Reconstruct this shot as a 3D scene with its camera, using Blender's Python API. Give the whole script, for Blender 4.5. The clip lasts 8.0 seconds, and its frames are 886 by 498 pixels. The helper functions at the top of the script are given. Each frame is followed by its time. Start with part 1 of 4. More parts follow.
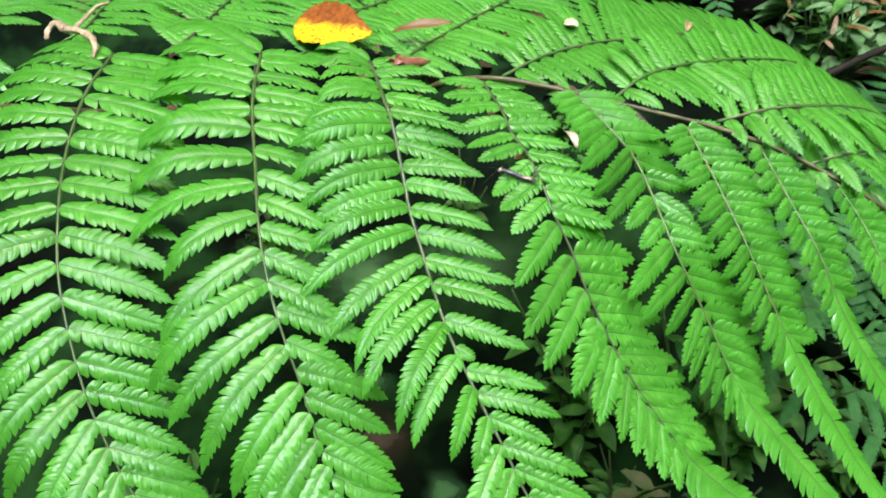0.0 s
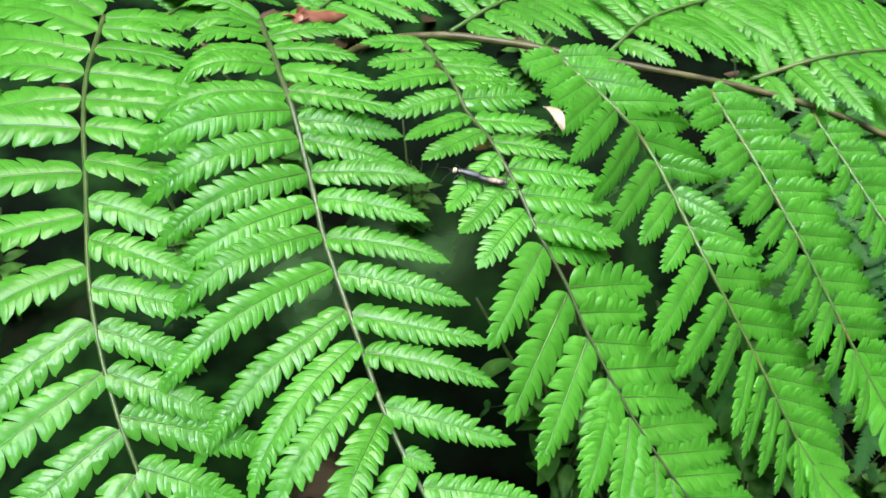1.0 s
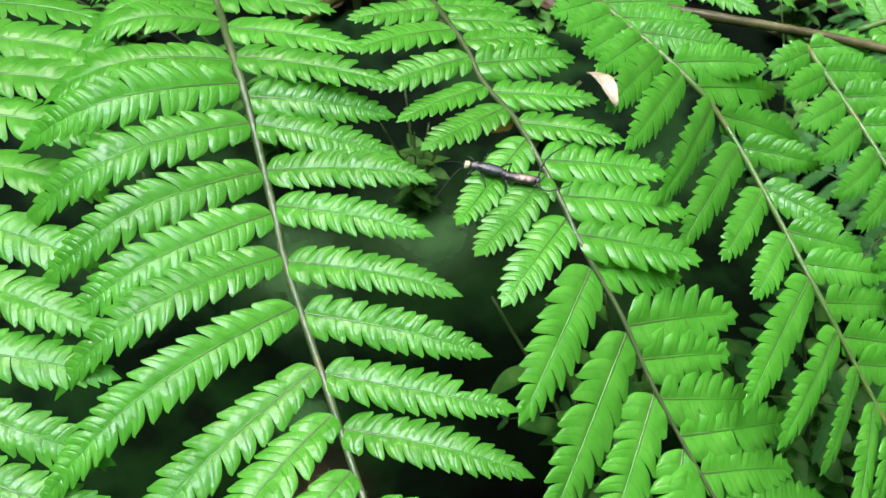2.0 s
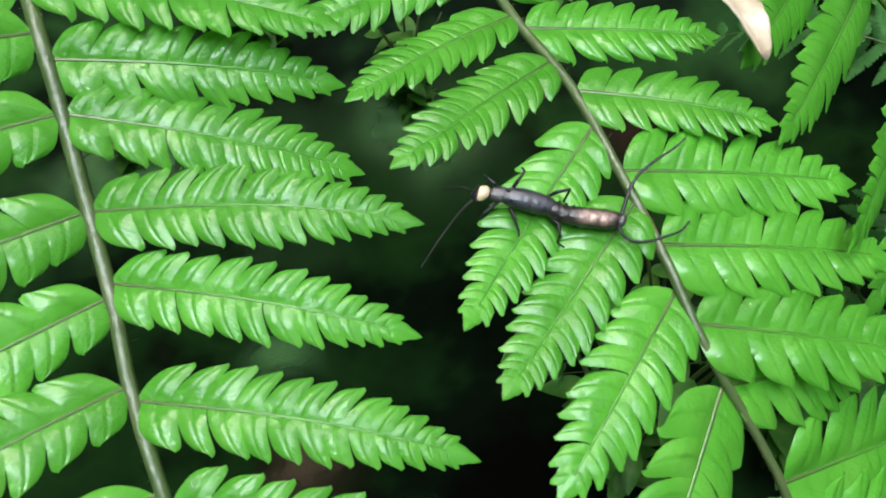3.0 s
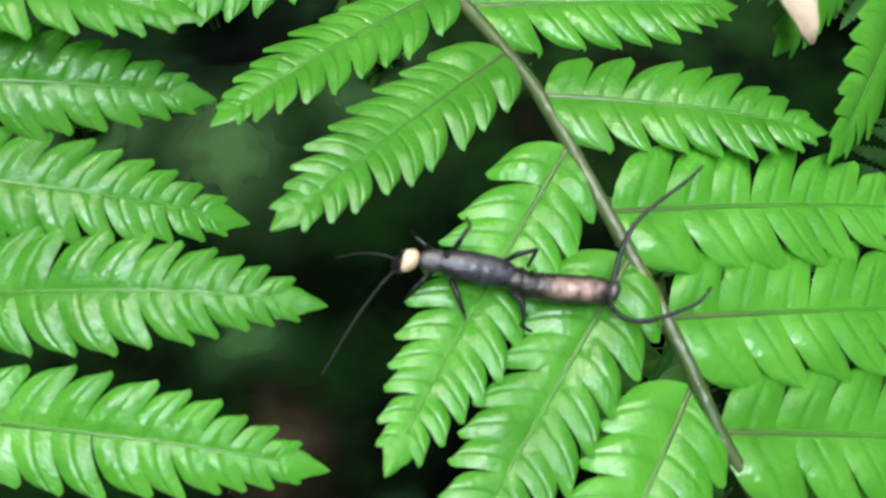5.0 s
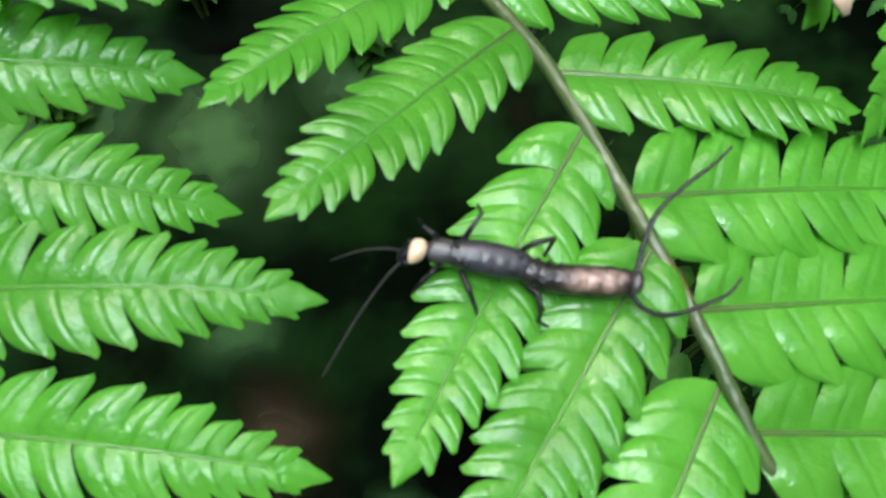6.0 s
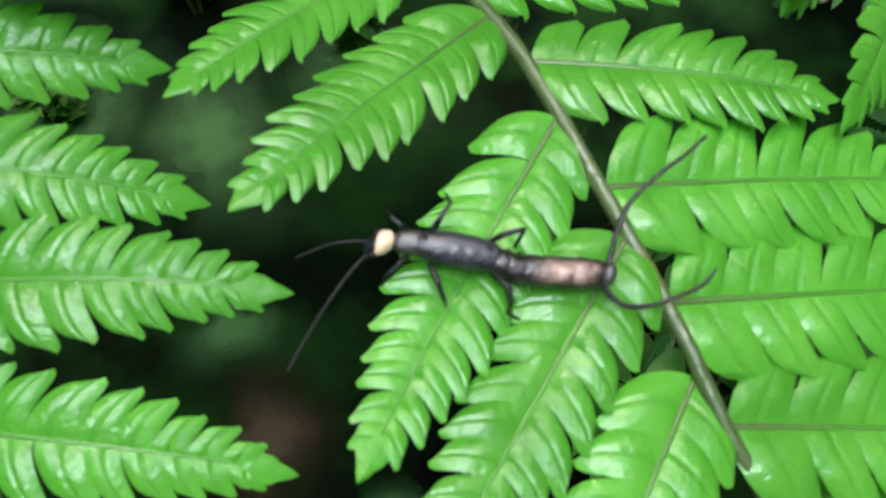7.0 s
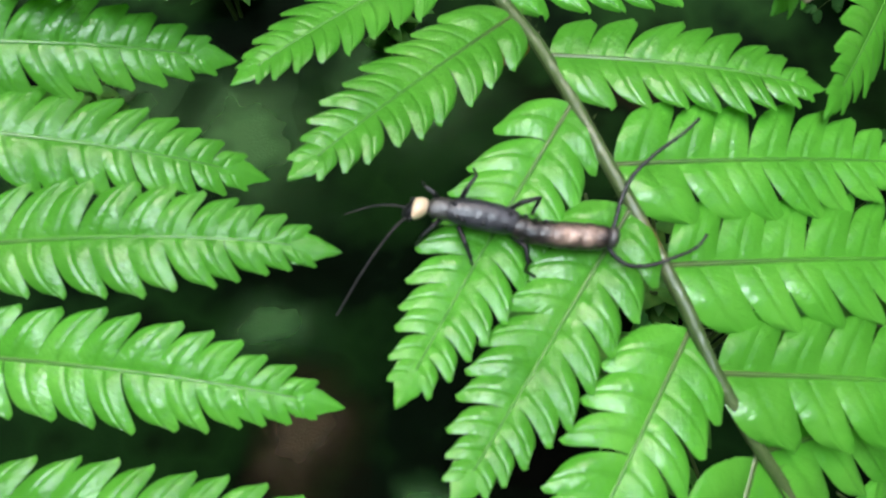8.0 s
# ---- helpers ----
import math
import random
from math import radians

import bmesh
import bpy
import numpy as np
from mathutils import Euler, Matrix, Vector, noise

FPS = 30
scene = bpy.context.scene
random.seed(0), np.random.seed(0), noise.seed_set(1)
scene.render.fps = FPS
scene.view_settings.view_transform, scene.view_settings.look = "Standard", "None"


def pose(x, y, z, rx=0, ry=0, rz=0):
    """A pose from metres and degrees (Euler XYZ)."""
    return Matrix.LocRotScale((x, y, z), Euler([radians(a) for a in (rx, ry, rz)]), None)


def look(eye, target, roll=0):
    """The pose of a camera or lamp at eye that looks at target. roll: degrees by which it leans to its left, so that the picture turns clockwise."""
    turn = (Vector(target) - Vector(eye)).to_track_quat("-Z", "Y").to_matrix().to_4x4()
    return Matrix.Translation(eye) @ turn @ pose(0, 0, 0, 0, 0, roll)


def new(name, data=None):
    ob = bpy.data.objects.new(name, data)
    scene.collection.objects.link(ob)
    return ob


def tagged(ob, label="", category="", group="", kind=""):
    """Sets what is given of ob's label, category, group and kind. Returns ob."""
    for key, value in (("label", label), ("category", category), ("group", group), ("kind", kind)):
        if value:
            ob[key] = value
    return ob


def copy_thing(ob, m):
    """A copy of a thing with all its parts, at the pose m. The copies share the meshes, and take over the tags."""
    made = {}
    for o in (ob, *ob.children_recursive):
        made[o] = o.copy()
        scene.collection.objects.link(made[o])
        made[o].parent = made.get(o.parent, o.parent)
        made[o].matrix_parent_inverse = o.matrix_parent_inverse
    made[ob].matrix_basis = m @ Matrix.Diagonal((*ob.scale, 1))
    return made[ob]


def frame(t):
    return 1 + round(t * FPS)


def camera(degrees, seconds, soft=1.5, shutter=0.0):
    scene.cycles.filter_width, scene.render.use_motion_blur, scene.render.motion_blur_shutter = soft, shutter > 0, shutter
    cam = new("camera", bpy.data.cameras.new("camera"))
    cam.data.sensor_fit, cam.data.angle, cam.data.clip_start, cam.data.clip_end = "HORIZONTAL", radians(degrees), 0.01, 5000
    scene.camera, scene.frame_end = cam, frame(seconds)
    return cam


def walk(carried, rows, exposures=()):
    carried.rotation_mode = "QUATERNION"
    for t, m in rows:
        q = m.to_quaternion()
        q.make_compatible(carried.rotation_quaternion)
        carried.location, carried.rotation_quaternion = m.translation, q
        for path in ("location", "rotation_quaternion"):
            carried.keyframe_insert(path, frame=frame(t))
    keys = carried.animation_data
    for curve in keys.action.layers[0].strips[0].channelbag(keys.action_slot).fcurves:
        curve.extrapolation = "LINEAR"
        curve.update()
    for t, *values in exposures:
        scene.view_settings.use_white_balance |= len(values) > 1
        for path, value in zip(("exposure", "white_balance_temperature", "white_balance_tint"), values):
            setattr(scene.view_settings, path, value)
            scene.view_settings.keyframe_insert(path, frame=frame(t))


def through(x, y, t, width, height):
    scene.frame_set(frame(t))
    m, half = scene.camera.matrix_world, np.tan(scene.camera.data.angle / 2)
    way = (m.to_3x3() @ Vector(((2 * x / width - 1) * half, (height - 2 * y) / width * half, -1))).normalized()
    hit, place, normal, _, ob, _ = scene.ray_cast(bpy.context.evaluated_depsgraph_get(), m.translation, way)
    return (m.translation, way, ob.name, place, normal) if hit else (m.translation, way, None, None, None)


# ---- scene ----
LENS = 54.8
cam = camera(LENS, 8.0, soft=1.5)
PATH = [
    (0, (0.00285, -0.00542, 0.90578), (0.00050, 0.76263, 0.26539), -0.335),
    (0.5, (0.01729, 0.04909, 0.87701), (0.04194, 0.79846, 0.21532), 0.443),
    (1, (0.01052, 0.10545, 0.84587), (0.05689, 0.83996, 0.16887), -1.372),
    (1.5, (0.01436, 0.13932, 0.82745), (0.05055, 0.87751, 0.15384), -2.414),
    (1.7, (0.01345, 0.14718, 0.82001), (0.05069, 0.88156, 0.14229), -2.497),
    (2.8, (0.02191, 0.24476, 0.76746), (0.03298, 0.83229, -0.04166), -5.056),
    (3, (0.02135, 0.25474, 0.76041), (0.03672, 0.83321, -0.05515), -5.014),
    (3.5, (0.02688, 0.27102, 0.74781), (0.01906, 0.81199, -0.09319), -6.477),
    (4, (0.02446, 0.26958, 0.74691), (0.04197, 0.82386, -0.08524), -5.901),
    (4.5, (0.02884, 0.27237, 0.74231), (0.03204, 0.82053, -0.09405), -7.338),
    (4.7, (0.02901, 0.27717, 0.74181), (0.04712, 0.81706, -0.09973), -6.416),
    (6, (0.02770, 0.28354, 0.73692), (0.06340, 0.80293, -0.11687), -5.577),
    (6.5, (0.02877, 0.28178, 0.73484), (0.06323, 0.79718, -0.12142), -5.925),
    (7, (0.02979, 0.28347, 0.73557), (0.06672, 0.79999, -0.11991), -5.602),
    (7.5, (0.02667, 0.27864, 0.73834), (0.05232, 0.79833, -0.11563), -6.319),
    (8, (0.02931, 0.27555, 0.74228), (0.03075, 0.80277, -0.10744), -8.433),
]
EXPOSURES = [(0.0, 2.32), (1.5, 2.29), (3.0, 2.02), (8.0, 1.98)]
walk(cam, [(t, look(eye, target, roll)) for t, eye, target, roll in PATH], EXPOSURES)
# a small stop keeps the fern sharp and softens the depth below it
cam.data.dof.use_dof = True
cam.data.dof.focus_distance = 0.175
cam.data.dof.aperture_fstop = 78.0

# ---- light: an overcast sky over an open spot in the wood ----
world = bpy.data.worlds.new("world")
scene.world = world
world.use_nodes = True
sky = world.node_tree.nodes.new("ShaderNodeTexSky")
sky.sky_type, sky.sun_disc = "NISHITA", False
sky.sun_elevation, sky.sun_rotation = radians(71), radians(-12)
sky.air_density, sky.dust_density, sky.ozone_density = 0.8, 5.0, 1.0
background = world.node_tree.nodes["Background"]
background.inputs["Strength"].default_value = 0.15
world.node_tree.links.new(sky.outputs["Color"], background.inputs["Color"])
sun = new("sun", bpy.data.lights.new("sun", "SUN"))
sun.data.energy, sun.data.angle, sun.data.color = 1.15, radians(30), (0.80, 0.92, 1.0)
SUN_AZ, SUN_EL = radians(192), radians(71)
sun.matrix_world = look((0, 0, 5), (-math.sin(SUN_AZ) * math.cos(SUN_EL), -math.cos(SUN_AZ) * math.cos(SUN_EL), 5 - math.sin(SUN_EL)))

# ---- materials ----
def material(name):
    m = bpy.data.materials.new(name)
    m.use_nodes = True
    nt = m.node_tree
    return m, nt, nt.nodes["Principled BSDF"]


def node(nt, kind, **values):
    n = nt.nodes.new(kind)
    for key, value in values.items():
        n.inputs[key].default_value = value
    return n


def math_node(nt, op, a, b=None):
    n = nt.nodes.new("ShaderNodeMath")
    n.operation = op
    for i, v in enumerate((a, b)):
        if v is None:
            continue
        if isinstance(v, (int, float)):
            n.inputs[i].default_value = v
        else:
            nt.links.new(v, n.inputs[i])
    return n.outputs[0]


def ramp(nt, source, *stops):
    r = nt.nodes.new("ShaderNodeValToRGB")
    while len(r.color_ramp.elements) < len(stops):
        r.color_ramp.elements.new(0.5)
    for e, (at, colour) in zip(r.color_ramp.elements, stops):
        e.position, e.color = at, (*colour, 1)
    nt.links.new(source, r.inputs["Fac"])
    return r.outputs["Color"]


def noise_node(nt, scale, detail=3.0, rough=0.55):
    tc = nt.nodes.new("ShaderNodeTexCoord")
    n = node(nt, "ShaderNodeTexNoise", Scale=scale, Detail=detail, Roughness=rough)
    nt.links.new(tc.outputs["Object"], n.inputs["Vector"])
    return n.outputs["Fac"]


def mix_colour(nt, fac, a, b, mode="MIX"):
    n = nt.nodes.new("ShaderNodeMix")
    n.data_type, n.blend_type = "RGBA", mode
    for socket, v in ((n.inputs[0], fac), (n.inputs[6], a), (n.inputs[7], b)):
        if isinstance(v, (int, float)):
            socket.default_value = v
        elif isinstance(v, tuple):
            socket.default_value = (*v, 1)
        else:
            nt.links.new(v, socket)
    return n.outputs[2]


def bump(nt, height, strength, distance, bsdf, below=None):
    n = node(nt, "ShaderNodeBump", Strength=strength, Distance=distance)
    nt.links.new(height, n.inputs["Height"])
    if below is not None:
        nt.links.new(below, n.inputs["Normal"])
    nt.links.new(n.outputs["Normal"], bsdf.inputs["Normal"])
    return n.outputs["Normal"]


def leaf_material(name, dark, mid, light, through, gloss, coat, veins=True, share=0.3):
    """A thin green leaf blade: two tones, sunk veins along the lobes, fine cell relief, some light passing through."""
    m, nt, b = material(name)
    big = noise_node(nt, 130, 3)
    fine = noise_node(nt, 1600, 2)
    colour = ramp(nt, big, (0.3, dark), (0.52, mid), (0.75, light))
    info = nt.nodes.new("ShaderNodeObjectInfo")
    vary = math_node(nt, "MULTIPLY_ADD", info.outputs["Random"], 0.24)
    vary.node.inputs[2].default_value = 0.88
    tone = nt.nodes.new("ShaderNodeHueSaturation")
    nt.links.new(colour, tone.inputs["Color"])
    nt.links.new(vary, tone.inputs["Value"])
    colour = tone.outputs["Color"]
    height = math_node(nt, "MULTIPLY", fine, 0.9)
    film_height = math_node(nt, "ADD", noise_node(nt, 360, 3, 0.55), math_node(nt, "MULTIPLY", noise_node(nt, 1700, 2), 0.16))
    if veins:
        uv = nt.nodes.new("ShaderNodeUVMap")
        sep = nt.nodes.new("ShaderNodeSeparateXYZ")
        nt.links.new(uv.outputs["UV"], sep.inputs[0])
        across, along = sep.outputs[0], sep.outputs[1]
        mid_off = math_node(nt, "ABSOLUTE", math_node(nt, "SUBTRACT", across, 0.5))
        main = math_node(nt, "SUBTRACT", 1.0, math_node(nt, "MULTIPLY", mid_off, 9.0))
        main.node.use_clamp = True
        # side veins run outwards from the lobe's own vein
        phase = math_node(nt, "ADD", math_node(nt, "MULTIPLY", along, 6.0), math_node(nt, "MULTIPLY", mid_off, -3.2))
        side = math_node(nt, "SUBTRACT", 1.0, math_node(nt, "MULTIPLY", math_node(nt, "ABSOLUTE", math_node(nt, "SUBTRACT", math_node(nt, "FRACT", phase), 0.5)), 6.0))
        side.node.use_clamp = True
        vein = math_node(nt, "ADD", main, math_node(nt, "MULTIPLY", side, 0.16))
        blister = noise_node(nt, 700, 2, 0.5)
        height = math_node(nt, "SUBTRACT", math_node(nt, "ADD", height, math_node(nt, "MULTIPLY", blister, 1.0)), math_node(nt, "MULTIPLY", vein, 0.6))
        film_height = math_node(nt, "SUBTRACT", film_height, math_node(nt, "MULTIPLY", vein, 0.22))
        colour = mix_colour(nt, math_node(nt, "MULTIPLY", vein, 0.45), colour, dark)
        # pale, slightly yellow margin
        rim = math_node(nt, "GREATER_THAN", along, 0.93)
        colour = mix_colour(nt, math_node(nt, "MULTIPLY", rim, 0.4), colour, light)
    blotch = noise_node(nt, 420, 4, 0.7)
    spots = math_node(nt, "GREATER_THAN", blotch, 0.735)
    colour = mix_colour(nt, math_node(nt, "MULTIPLY", spots, 0.5), colour, (0.20, 0.17, 0.03))
    nt.links.new(colour, b.inputs["Base Color"])
    rough = math_node(nt, "MULTIPLY_ADD", noise_node(nt, 500, 3), 0.30)
    rough.node.inputs[2].default_value = gloss - 0.15
    nt.links.new(rough, b.inputs["Roughness"])
    # a thin film of water, in patches
    film = ramp(nt, noise_node(nt, 150, 2), (0.35, (0.35 * coat,) * 3), (0.62, (coat,) * 3))
    nt.links.new(film, b.inputs["Coat Weight"])
    b.inputs["Coat Roughness"].default_value = 0.17
    wet = node(nt, "ShaderNodeBump", Strength=0.9, Distance=0.00040)
    nt.links.new(film_height, wet.inputs["Height"])
    nt.links.new(wet.outputs["Normal"], b.inputs["Coat Normal"])
    b.inputs["IOR"].default_value = 1.45
    b.inputs["Specular IOR Level"].default_value = 0.16 if veins else 0.1
    normal = bump(nt, height, 0.8, 0.00016, b)
    trans = nt.nodes.new("ShaderNodeBsdfTranslucent")
    trans.inputs["Color"].default_value = (*through, 1)
    nt.links.new(normal, trans.inputs["Normal"])
    mix = nt.nodes.new("ShaderNodeMixShader")
    mix.inputs[0].default_value = share
    nt.links.new(b.outputs[0], mix.inputs[1])
    nt.links.new(trans.outputs[0], mix.inputs[2])
    nt.links.new(mix.outputs[0], nt.nodes["Material Output"].inputs["Surface"])
    return m


def rough_material(name, scale, stops, rough, bump_distance, fine_scale, strength=0.6, coat=0.0, metal=0.0, specular=0.5, wet=None):
    """A plain opaque surface in two scales: patches of colour, and a fine relief."""
    m, nt, b = material(name)
    big = noise_node(nt, scale, 4)
    nt.links.new(ramp(nt, big, *stops), b.inputs["Base Color"])
    fine = noise_node(nt, fine_scale, 4, 0.65)
    r = math_node(nt, "MULTIPLY_ADD", fine, 0.3)
    r.node.inputs[2].default_value = rough - 0.15
    nt.links.new(r, b.inputs["Roughness"])
    b.inputs["Coat Weight"].default_value = coat
    b.inputs["Coat Roughness"].default_value = 0.15
    b.inputs["Metallic"].default_value = metal
    b.inputs["Specular IOR Level"].default_value = specular
    bump(nt, fine, strength, bump_distance, b)
    if wet:
        film = node(nt, "ShaderNodeBump", Strength=1.0, Distance=wet[1])
        nt.links.new(noise_node(nt, wet[0], 3, 0.6), film.inputs["Height"])
        nt.links.new(film.outputs["Normal"], b.inputs["Coat Normal"])
    return m


FROND_GREEN = leaf_material("frond_green", (0.0572, 0.2500, 0.0190), (0.0827, 0.3250, 0.0300), (0.1208, 0.3900, 0.0460), (0.1643, 0.5100, 0.0300), 0.42, 0.9, share=0.36)
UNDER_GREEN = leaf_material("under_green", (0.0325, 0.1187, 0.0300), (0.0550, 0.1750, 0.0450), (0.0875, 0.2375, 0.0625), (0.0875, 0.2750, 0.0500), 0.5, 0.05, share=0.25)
# darker copy of the undergrowth green, with shade put into its colour
SHADED_GREEN = leaf_material("shaded_green", (0.0120, 0.0510, 0.0120), (0.0180, 0.0720, 0.0165), (0.0270, 0.0930, 0.0210), (0.0300, 0.1050, 0.0225), 0.6, 0.0, veins=False, share=0.2)
HERB_GREEN = leaf_material("herb_green", (0.0425, 0.1250, 0.0250), (0.0750, 0.2000, 0.0375), (0.1313, 0.2750, 0.0562), (0.1125, 0.3375, 0.0375), 0.45, 0.15, veins=False, share=0.2)
PALE_LEAF = leaf_material("pale_leaf", (0.10, 0.15, 0.05), (0.17, 0.19, 0.08), (0.25, 0.20, 0.11), (0.3, 0.3, 0.1), 0.4, 0.1, veins=False, share=0.2)
COSTA_GREEN = rough_material("costa_green", 160, ((0.35, (0.058, 0.140, 0.024)), (0.55, (0.085, 0.150, 0.034)), (0.74, (0.135, 0.115, 0.035))), 0.5, 0.0001, 2000, coat=0.5, strength=0.6, specular=0.2, wet=(900, 0.00012))
COSTA_BROWN = rough_material("costa_brown", 110, ((0.30, (0.0359, 0.0696, 0.0161)), (0.50, (0.0579, 0.0927, 0.0275)), (0.64, (0.0752, 0.0994, 0.0371)), (0.74, (0.1100, 0.0869, 0.0226))), 0.5, 0.0002, 1800, coat=0.8, strength=0.8, specular=0.3, wet=(1100, 0.0003))
COSTA_OLIVE = rough_material("costa_olive", 160, ((0.35, (0.0462, 0.0897, 0.0202)), (0.58, (0.0693, 0.1131, 0.0288)), (0.78, (0.1056, 0.1131, 0.0360))), 0.5, 0.0001, 2000, coat=0.5, strength=0.6, specular=0.2, wet=(900, 0.00012))
def midrib_material():
    """A leaflet's midrib: olive brown where it leaves the stalk, green further out, wet."""
    m, nt, b = material("midrib")
    uv = nt.nodes.new("ShaderNodeUVMap")
    sep = nt.nodes.new("ShaderNodeSeparateXYZ")
    nt.links.new(uv.outputs["UV"], sep.inputs[0])
    base = ramp(nt, sep.outputs[0], (0.0, (0.062, 0.085, 0.026)), (0.20, (0.050, 0.128, 0.021)), (0.5, (0.052, 0.200, 0.018)))
    nt.links.new(mix_colour(nt, math_node(nt, "MULTIPLY", noise_node(nt, 300), 0.35), base, (0.060, 0.140, 0.025)), b.inputs["Base Color"])
    b.inputs["Roughness"].default_value = 0.42
    b.inputs["Specular IOR Level"].default_value = 0.3
    b.inputs["Coat Weight"].default_value = 0.5
    b.inputs["Coat Roughness"].default_value = 0.2
    bump(nt, noise_node(nt, 1800, 3), 0.7, 0.0001, b)
    return m


MIDRIB = midrib_material()
RACHIS_BROWN = rough_material("rachis_brown", 120, ((0.32, (0.036, 0.030, 0.010)), (0.52, (0.076, 0.064, 0.022)), (0.72, (0.125, 0.108, 0.042))), 0.5, 0.00015, 1500, coat=0.2, specular=0.25)
INSECT_SLATE = rough_material("insect_slate", 700, ((0.3, (0.008, 0.008, 0.011)), (0.7, (0.026, 0.025, 0.032))), 0.42, 0.00014, 3200, coat=0.4, strength=0.8, specular=0.5, wet=(1100, 0.00014))
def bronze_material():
    """The abdomen: near black, with a broken coppery sheen painted into the colour along the back of its hinder half.
    """
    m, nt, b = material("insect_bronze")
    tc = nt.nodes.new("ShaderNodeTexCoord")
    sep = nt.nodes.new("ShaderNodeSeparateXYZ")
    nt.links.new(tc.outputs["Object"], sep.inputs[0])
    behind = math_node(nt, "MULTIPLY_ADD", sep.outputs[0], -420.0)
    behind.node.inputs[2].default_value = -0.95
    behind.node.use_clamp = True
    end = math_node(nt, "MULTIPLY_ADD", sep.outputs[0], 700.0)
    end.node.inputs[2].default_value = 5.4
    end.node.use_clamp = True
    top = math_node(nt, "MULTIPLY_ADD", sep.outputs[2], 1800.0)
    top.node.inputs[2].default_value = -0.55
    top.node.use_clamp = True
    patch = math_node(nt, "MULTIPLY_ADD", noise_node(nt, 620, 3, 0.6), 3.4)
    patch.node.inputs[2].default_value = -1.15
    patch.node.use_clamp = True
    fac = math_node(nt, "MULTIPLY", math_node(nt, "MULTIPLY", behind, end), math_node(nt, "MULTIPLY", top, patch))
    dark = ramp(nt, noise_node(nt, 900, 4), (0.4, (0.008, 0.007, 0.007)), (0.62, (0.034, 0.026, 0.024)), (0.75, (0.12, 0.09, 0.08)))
    # copper mixed in as a painted highlight on the upper side
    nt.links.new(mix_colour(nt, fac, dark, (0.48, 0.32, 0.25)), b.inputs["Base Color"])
    b.inputs["Roughness"].default_value = 0.36
    b.inputs["Metallic"].default_value = 0.35
    b.inputs["Specular IOR Level"].default_value = 0.3
    b.inputs["Coat Weight"].default_value = 0.6
    b.inputs["Coat Roughness"].default_value = 0.18
    film = node(nt, "ShaderNodeBump", Strength=1.0, Distance=0.0002)
    nt.links.new(noise_node(nt, 1500, 3, 0.6), film.inputs["Height"])
    nt.links.new(film.outputs["Normal"], b.inputs["Coat Normal"])
    bump(nt, noise_node(nt, 3000, 4, 0.65), 0.8, 0.00016, b)
    return m


INSECT_BRONZE = bronze_material()
NECK_GREY = rough_material("neck_grey", 900, ((0.3, (0.015, 0.014, 0.014)), (0.58, (0.045, 0.040, 0.038)), (0.75, (0.20, 0.16, 0.15))), 0.4, 0.0001, 3000, coat=0.9, wet=(1400, 0.00035))
INSECT_BLACK = rough_material("insect_black", 900, ((0.3, (0.004, 0.004, 0.005)), (0.7, (0.010, 0.010, 0.011))), 0.32, 0.00003, 8000, specular=0.35)
INSECT_CREAM = rough_material("insect_cream", 800, ((0.3, (0.52, 0.37, 0.23)), (0.7, (0.68, 0.54, 0.38))), 0.4, 0.00003, 6000, coat=0.2)
ANTENNA_GREY = rough_material("antenna_grey", 900, ((0.3, (0.008, 0.008, 0.008)), (0.7, (0.022, 0.021, 0.02))), 0.6, 0.00003, 9000, specular=0.25)
# soft green and brown tones imitate blurred plants below the frond
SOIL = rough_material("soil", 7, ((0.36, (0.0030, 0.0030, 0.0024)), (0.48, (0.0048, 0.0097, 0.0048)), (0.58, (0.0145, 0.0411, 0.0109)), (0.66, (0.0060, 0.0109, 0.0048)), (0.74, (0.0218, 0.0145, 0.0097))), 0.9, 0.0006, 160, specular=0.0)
# dark green of the unseen ring that blocks side light
BLOCKER_GREEN = rough_material("scrub", 5, ((0.3, (0.0090, 0.0180, 0.0060)), (0.55, (0.0210, 0.0480, 0.0135)), (0.75, (0.0450, 0.0900, 0.0240))), 0.9, 0.02, 60, specular=0.2)
LITTER = rough_material("litter", 60, ((0.25, (0.0308, 0.0182, 0.0098)), (0.5, (0.0770, 0.0420, 0.0210)), (0.75, (0.1680, 0.0910, 0.0420))), 0.6, 0.001, 400, coat=0.15, specular=0.3)
ORANGE_LITTER = rough_material("orange_litter", 50, ((0.25, (0.0900, 0.0372, 0.0048)), (0.6, (0.1620, 0.0750, 0.0096)), (0.8, (0.2160, 0.1200, 0.0210))), 0.5, 0.001, 400, coat=0.1)
WET_HERB = leaf_material("wet_herb", (0.1020, 0.2040, 0.0765), (0.1700, 0.3060, 0.1190), (0.2720, 0.4080, 0.1870), (0.2040, 0.4760, 0.1020), 0.40, 0.9, veins=False, share=0.25)
TWIG_DARK = rough_material("twig_dark", 70, ((0.3, (0.008, 0.006, 0.004)), (0.7, (0.026, 0.018, 0.012))), 0.7, 0.001, 500, specular=0.15)
STRAW = rough_material("straw", 90, ((0.3, (0.20, 0.13, 0.05)), (0.7, (0.33, 0.25, 0.10))), 0.55, 0.0005, 600)
CREAM_PETAL = rough_material("cream_petal", 220, ((0.3, (0.2985, 0.2132, 0.1279)), (0.55, (0.4264, 0.3518, 0.2452)), (0.75, (0.5543, 0.5010, 0.4051))), 0.55, 0.0003, 1200)
